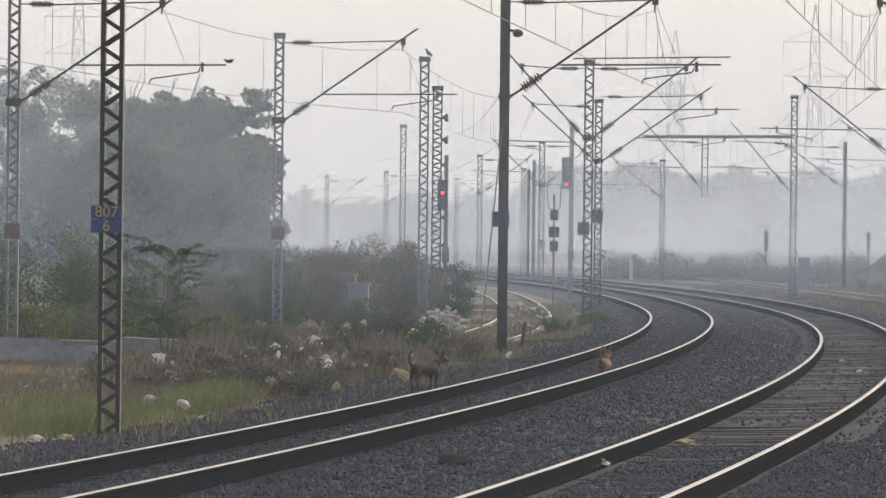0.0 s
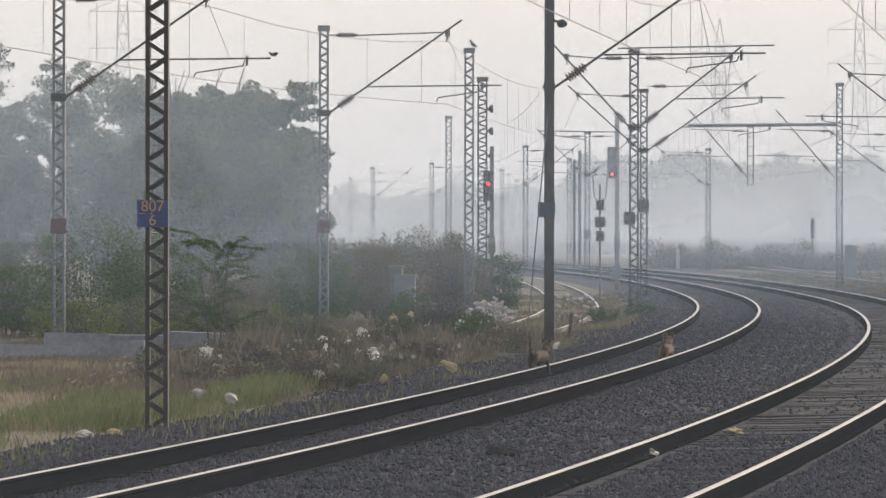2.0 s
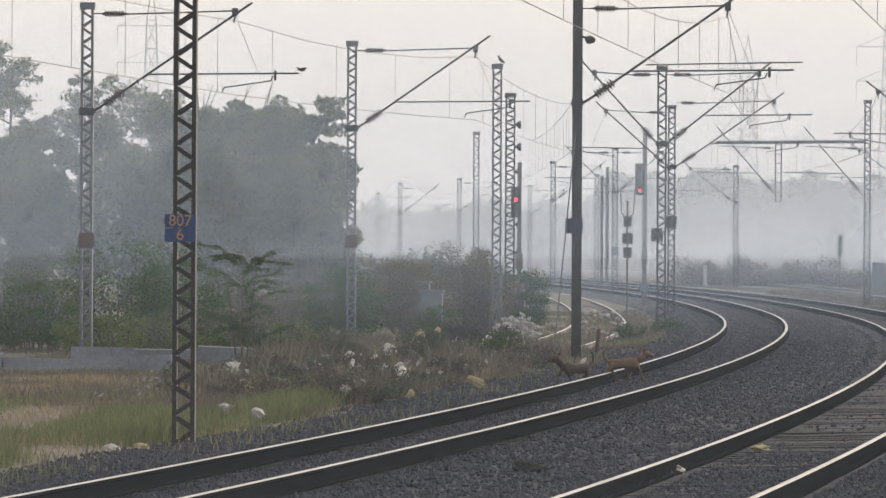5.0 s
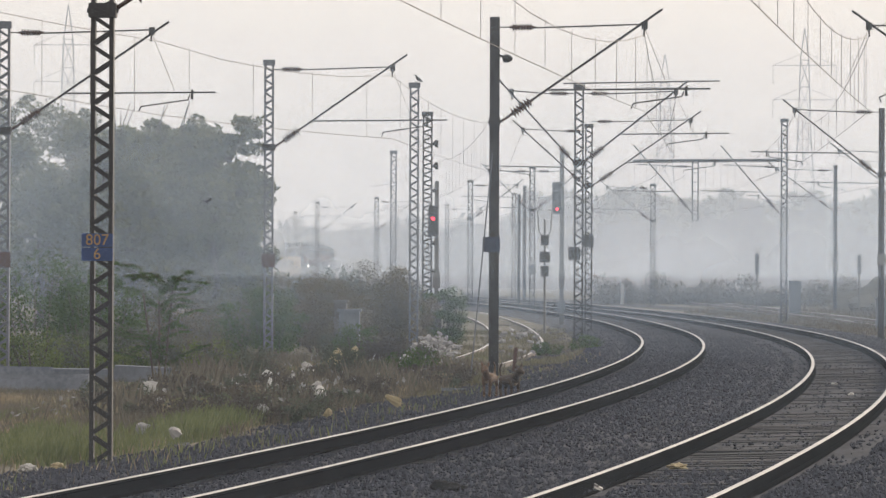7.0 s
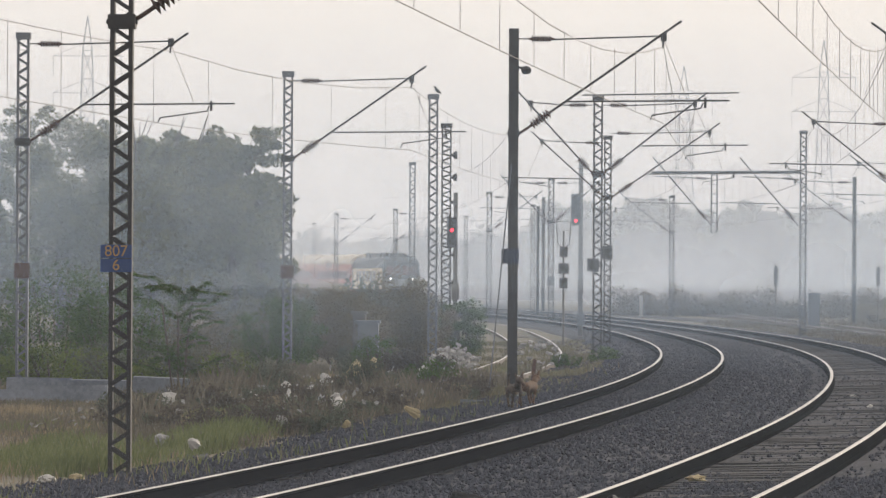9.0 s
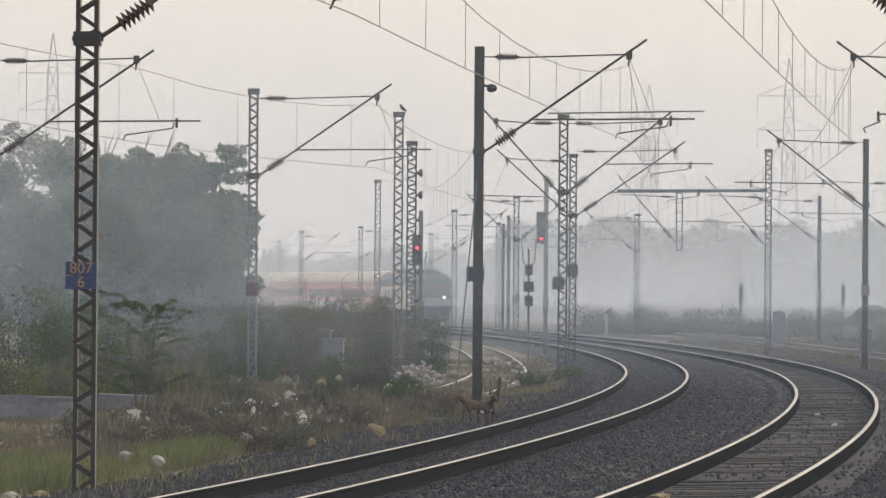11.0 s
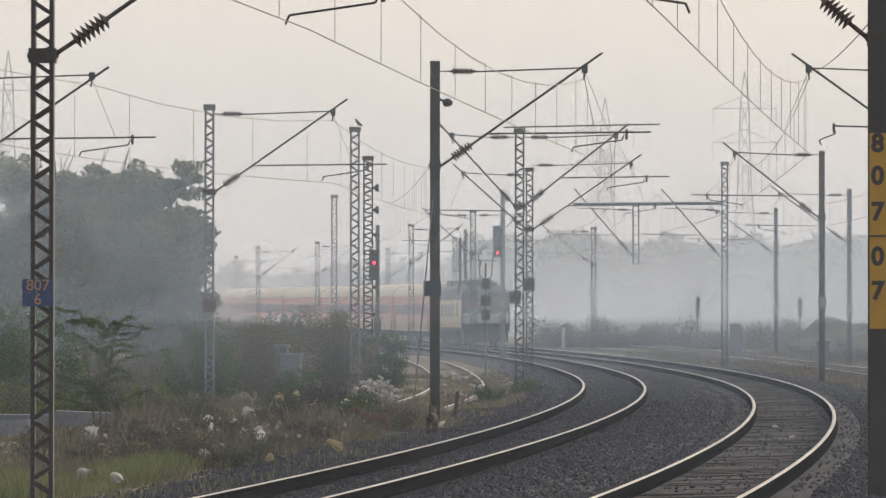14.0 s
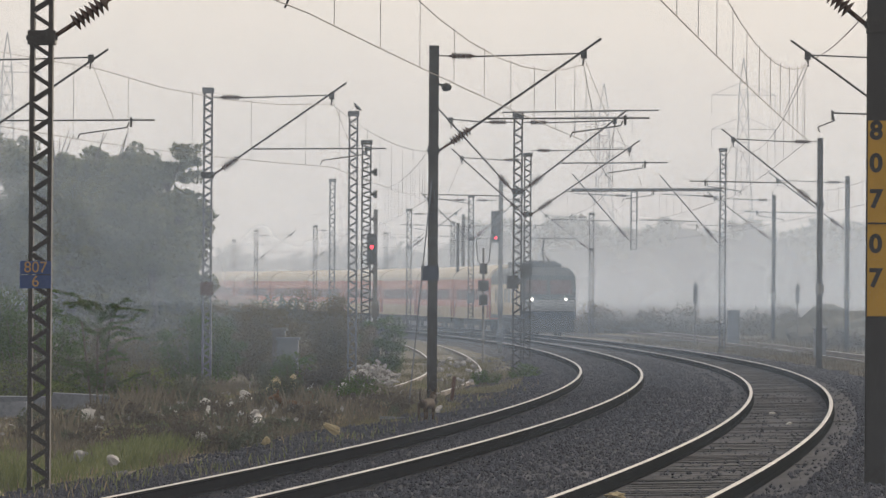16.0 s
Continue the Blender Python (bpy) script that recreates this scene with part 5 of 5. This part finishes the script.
def make_dog(mat, label, cream):
    """Lean dog, nose along -y, feet at 0."""
    d = thing("dog", Matrix.Identity(4), label, "dog", "stray dogs")
    bm = bmesh.new()
    turned(bm, (0, 0.36, 0.42), (0, -0.34, 0.43), [(0, 0.05), (0.06, 0.1), (0.2, 0.115), (0.45, 0.1), (0.7, 0.135), (0.88, 0.125), (1, 0.06)], 14)
    part("body", bm, mat, d, smooth=True)
    bm = bmesh.new()
    turned(bm, (0, -0.26, 0.46), (0, -0.46, 0.62), [(0, 0.09), (0.5, 0.075), (1, 0.07)], 12)
    part("neck", bm, mat, d, smooth=True)
    bm = bmesh.new()
    turned(bm, (0, -0.4, 0.65), (0, -0.68, 0.59), [(0, 0.05), (0.2, 0.085), (0.45, 0.08), (0.6, 0.05), (0.95, 0.038), (1, 0.02)], 12)
    head = part("head", bm, mat, d, smooth=True)
    for s in (-1, 1):
        bm = bmesh.new()
        turned(bm, (s * 0.06, -0.44, 0.7), (s * 0.09, -0.42, 0.81), [(0, 0.035), (0.5, 0.028), (1, 0.005)], 6)
        part("ear", bm, mat, head)
    bm = bmesh.new()
    pts = [Vector((0, 0.34, 0.46)), Vector((0, 0.46, 0.55)), Vector((0, 0.47, 0.7)), Vector((0, 0.38, 0.78))]
    for i, (a, b) in enumerate(zip(pts, pts[1:])):
        rod(bm, a, b, 0.035 - 0.007 * i, 0.028 - 0.007 * i, 8)
    part("tail", bm, mat, d)
    legs = []
    for sx, y in ((-1, -0.24), (1, -0.24), (-1, 0.27), (1, 0.27)):
        bm = bmesh.new()
        k = 0.06 if y > 0 else -0.02
        rod(bm, (0, 0, 0.03), (0, k, -0.2), 0.058, 0.034, 8)
        rod(bm, (0, k, -0.2), (0, k * 0.4, -0.4), 0.03, 0.024, 8)
        blob(bm, (0, k * 0.4 - 0.03, -0.405), 0.032, 0.055, 0.025)
        leg = part("leg", bm, mat, d, smooth=True)
        leg.matrix_basis = pose(sx * 0.075, y, 0.43)
        legs.append((leg, sx * 0.075, y))
    bm = bmesh.new()
    blob(bm, (0, -0.28, 0.4), 0.066, 0.06, 0.1)
    part("chest_patch", bm, cream, d, "paler chest fur", True)
    d.scale = (0.8, 0.8, 0.8)
    return d, legs


FUR_PALE = material("pale_fur", (0.16, 0.11, 0.07), (0.26, 0.19, 0.13), 0.85, 0, 6, 60, 0.4)
dark_dog, dark_legs = make_dog(FUR_DARK, "dark brown stray dog wandering by the track", FUR_PALE)
tan_dog, tan_legs = make_dog(FUR_TAN, "reddish tan stray dog wandering by the track", FUR_PALE)
# seconds, x, y, z, heading
DARK_PATH = [
    (0.0, -1.35, 79.07, -0.20, 140),
    (0.7, -0.81, 82.97, -0.20, 110),
    (1.5, -0.44, 80.89, -0.20, 150),
    (2.5, -0.27, 82.39, -0.20, 160),
    (3.5, -0.16, 84.01, -0.20, 20),
    (5.8, -0.21, 85.84, -0.20, -60),
    (6.5, 0.21, 88.20, -0.20, 10),
    (7.5, -0.12, 91.46, -0.20, 30),
    (8.0, -0.26, 90.22, -0.20, 20),
    (9.0, -0.16, 92.81, -0.21, 15),
    (11.5, -0.01, 94.45, -0.21, 20),
    (12.5, -0.20, 99.66, -0.27, 20),
    (13.3, -0.30, 101.33, -0.30, 160),
    (14.0, -0.27, 100.00, -0.28, 175),
    (14.5, -0.25, 96.74, -0.25, 180),
    (15.2, -0.19, 97.32, -0.25, 172),
    (16.0, -0.3, 97.52, -0.26, 160),
]
TAN_PATH = [
    (0.0, 1.50, 83.51, -0.20, 170),
    (0.7, 1.78, 89.18, -0.20, 170),
    (1.5, 1.72, 85.82, -0.20, 170),
    (2.5, 1.91, 88.39, -0.20, 170),
    (3.5, 1.79, 91.42, -0.20, 145),
    (5.8, -0.00, 87.37, -0.20, 70),
    (6.5, -0.26, 90.53, -0.20, 10),
    (7.5, -0.24, 93.04, -0.22, -20),
    (8.0, 0.01, 92.75, -0.20, 160),
    (9.0, 0.12, 94.69, -0.20, 160),
    (11.5, -0.32, 96.99, -0.26, -50),
    (12.5, -0.57, 101.88, -0.33, -70),
    (13.3, -0.99, 107.17, -0.42, -80),
    (14.0, -1.52, 108.80, -0.45, -85),
    (14.5, -1.94, 107.71, -0.46, -85),
    (15.2, -2.61, 106.79, -0.46, -85),
    (16.0, -3.06, 105.34, -0.46, -85),
]


# ---- birds ----
def make_bird(label, spread):
    b = thing("crow", Matrix.Identity(4), label, "bird", "birds")
    bm = bmesh.new()
    turned(bm, (0, 0.17, 0.0), (0, -0.15, 0.07), [(0, 0.012), (0.25, 0.04), (0.6, 0.065), (0.85, 0.05), (1, 0.02)], 10)
    part("body", bm, BLACK, b, smooth=True)
    bm = bmesh.new()
    blob(bm, (0, -0.15, 0.12), 0.04, 0.045, 0.04)
    turned(bm, (0, -0.18, 0.12), (0, -0.26, 0.11), [(0, 0.016), (1, 0.003)], 6)
    part("head", bm, BLACK, b, smooth=True)
    for s in (-1, 1):
        bm = bmesh.new()
        pts = [(s * 0.04, -0.08, 0.05), (s * (0.06 + spread), -0.02, 0.05 + 0.35 * spread), (s * (0.05 + spread * 0.8), 0.14, 0.03 + 0.3 * spread), (s * 0.035, 0.12, 0.02)]
        lo = [bm.verts.new(p) for p in pts]
        hi = [bm.verts.new((x, y, z + 0.012)) for x, y, z in pts]
        bm.faces.new(lo)
        bm.faces.new(hi[::-1])
        for i in range(4):
            bm.faces.new((lo[i], lo[(i + 1) % 4], hi[(i + 1) % 4], hi[i]))
        part("wing", bm, BLACK, b)
        bm = bmesh.new()
        rod(bm, (s * 0.02, 0, 0.02), (s * 0.02, -0.01, -0.07), 0.006, 0.005, 5)
        part("foot", bm, BLACK, b)
    return b


perched = make_bird("black crow perched on top of a lattice mast", 0.0)
perched.matrix_world = pose(-2.68, 157.0, 7.97, -25, 0, -110)
leaver = make_bird("black crow perched on a wire arm until it flies down", 0.22)
leaver.scale, perched.scale = (0.6, 0.6, 0.6), (0.85, 0.85, 0.85)


# ---- movement ----
def stride(leg, x, y, rows, phase):
    out = []
    for (ta, xa, ya, *_), (tb, xb, yb, *_) in zip(rows, rows[1:]):
        go = math.hypot(xb - xa, yb - ya) / max(0.1, tb - ta)
        n = max(1, round((tb - ta) / 0.2))
        for i in range(n):
            t = ta + (tb - ta) * i / n
            swing = min(1.0, go / 0.8) * 26 * math.sin(t * 8.5 + phase)
            out.append((t, pose(x, y, 0.43, swing, 0, 0)))
    out.append((16.0, pose(x, y, 0.43)))
    walk(leg, out)


def motions():
    times = [0.5 * i for i in range(33)]
    walk(engine, [(t, vehicle_pose(FRONT_AT_END + 10.5 + SPEED * (16 - t), 6.8)) for t in times])
    for i, c in enumerate(coaches):
        walk(c, [(t, vehicle_pose(FRONT_AT_END + 21.2 + 12.0 + 24.0 * i + SPEED * (16 - t), 7.5)) for t in times])
    for dog, legs, rows in ((dark_dog, dark_legs, DARK_PATH), (tan_dog, tan_legs, TAN_PATH)):
        walk(dog, [(t, pose(x, y, z, 0, 0, head)) for t, x, y, z, head in rows])
        for (leg, x, y), phase in zip(legs, (0.0, math.pi, math.pi, 0.0)):
            stride(leg, x, y, rows, phase)
    perch = pose(-6.72, 119.0, 6.3, 0, 0, -60)
    walk(leaver, [(0.0, perch), (6.35, perch), (6.6, pose(-6.69, 119.0, 5.52, 20, 0, -70)), (6.8, pose(-6.85, 119.5, 4.66, 25, 0, -70)), (7.0, pose(-7.00, 120.0, 3.69, 25, 0, -70)), (7.2, pose(-7.40, 120.5, 2.81, 20, 0, -70)), (7.5, pose(-7.84, 121.0, 1.80, 5, 0, -70)), (8.2, pose(-8.24, 121.0, 0.3, 0, 0, -70)), (16.0, pose(-8.24, 121.0, 0.3, 0, 0, -70))])


motions()
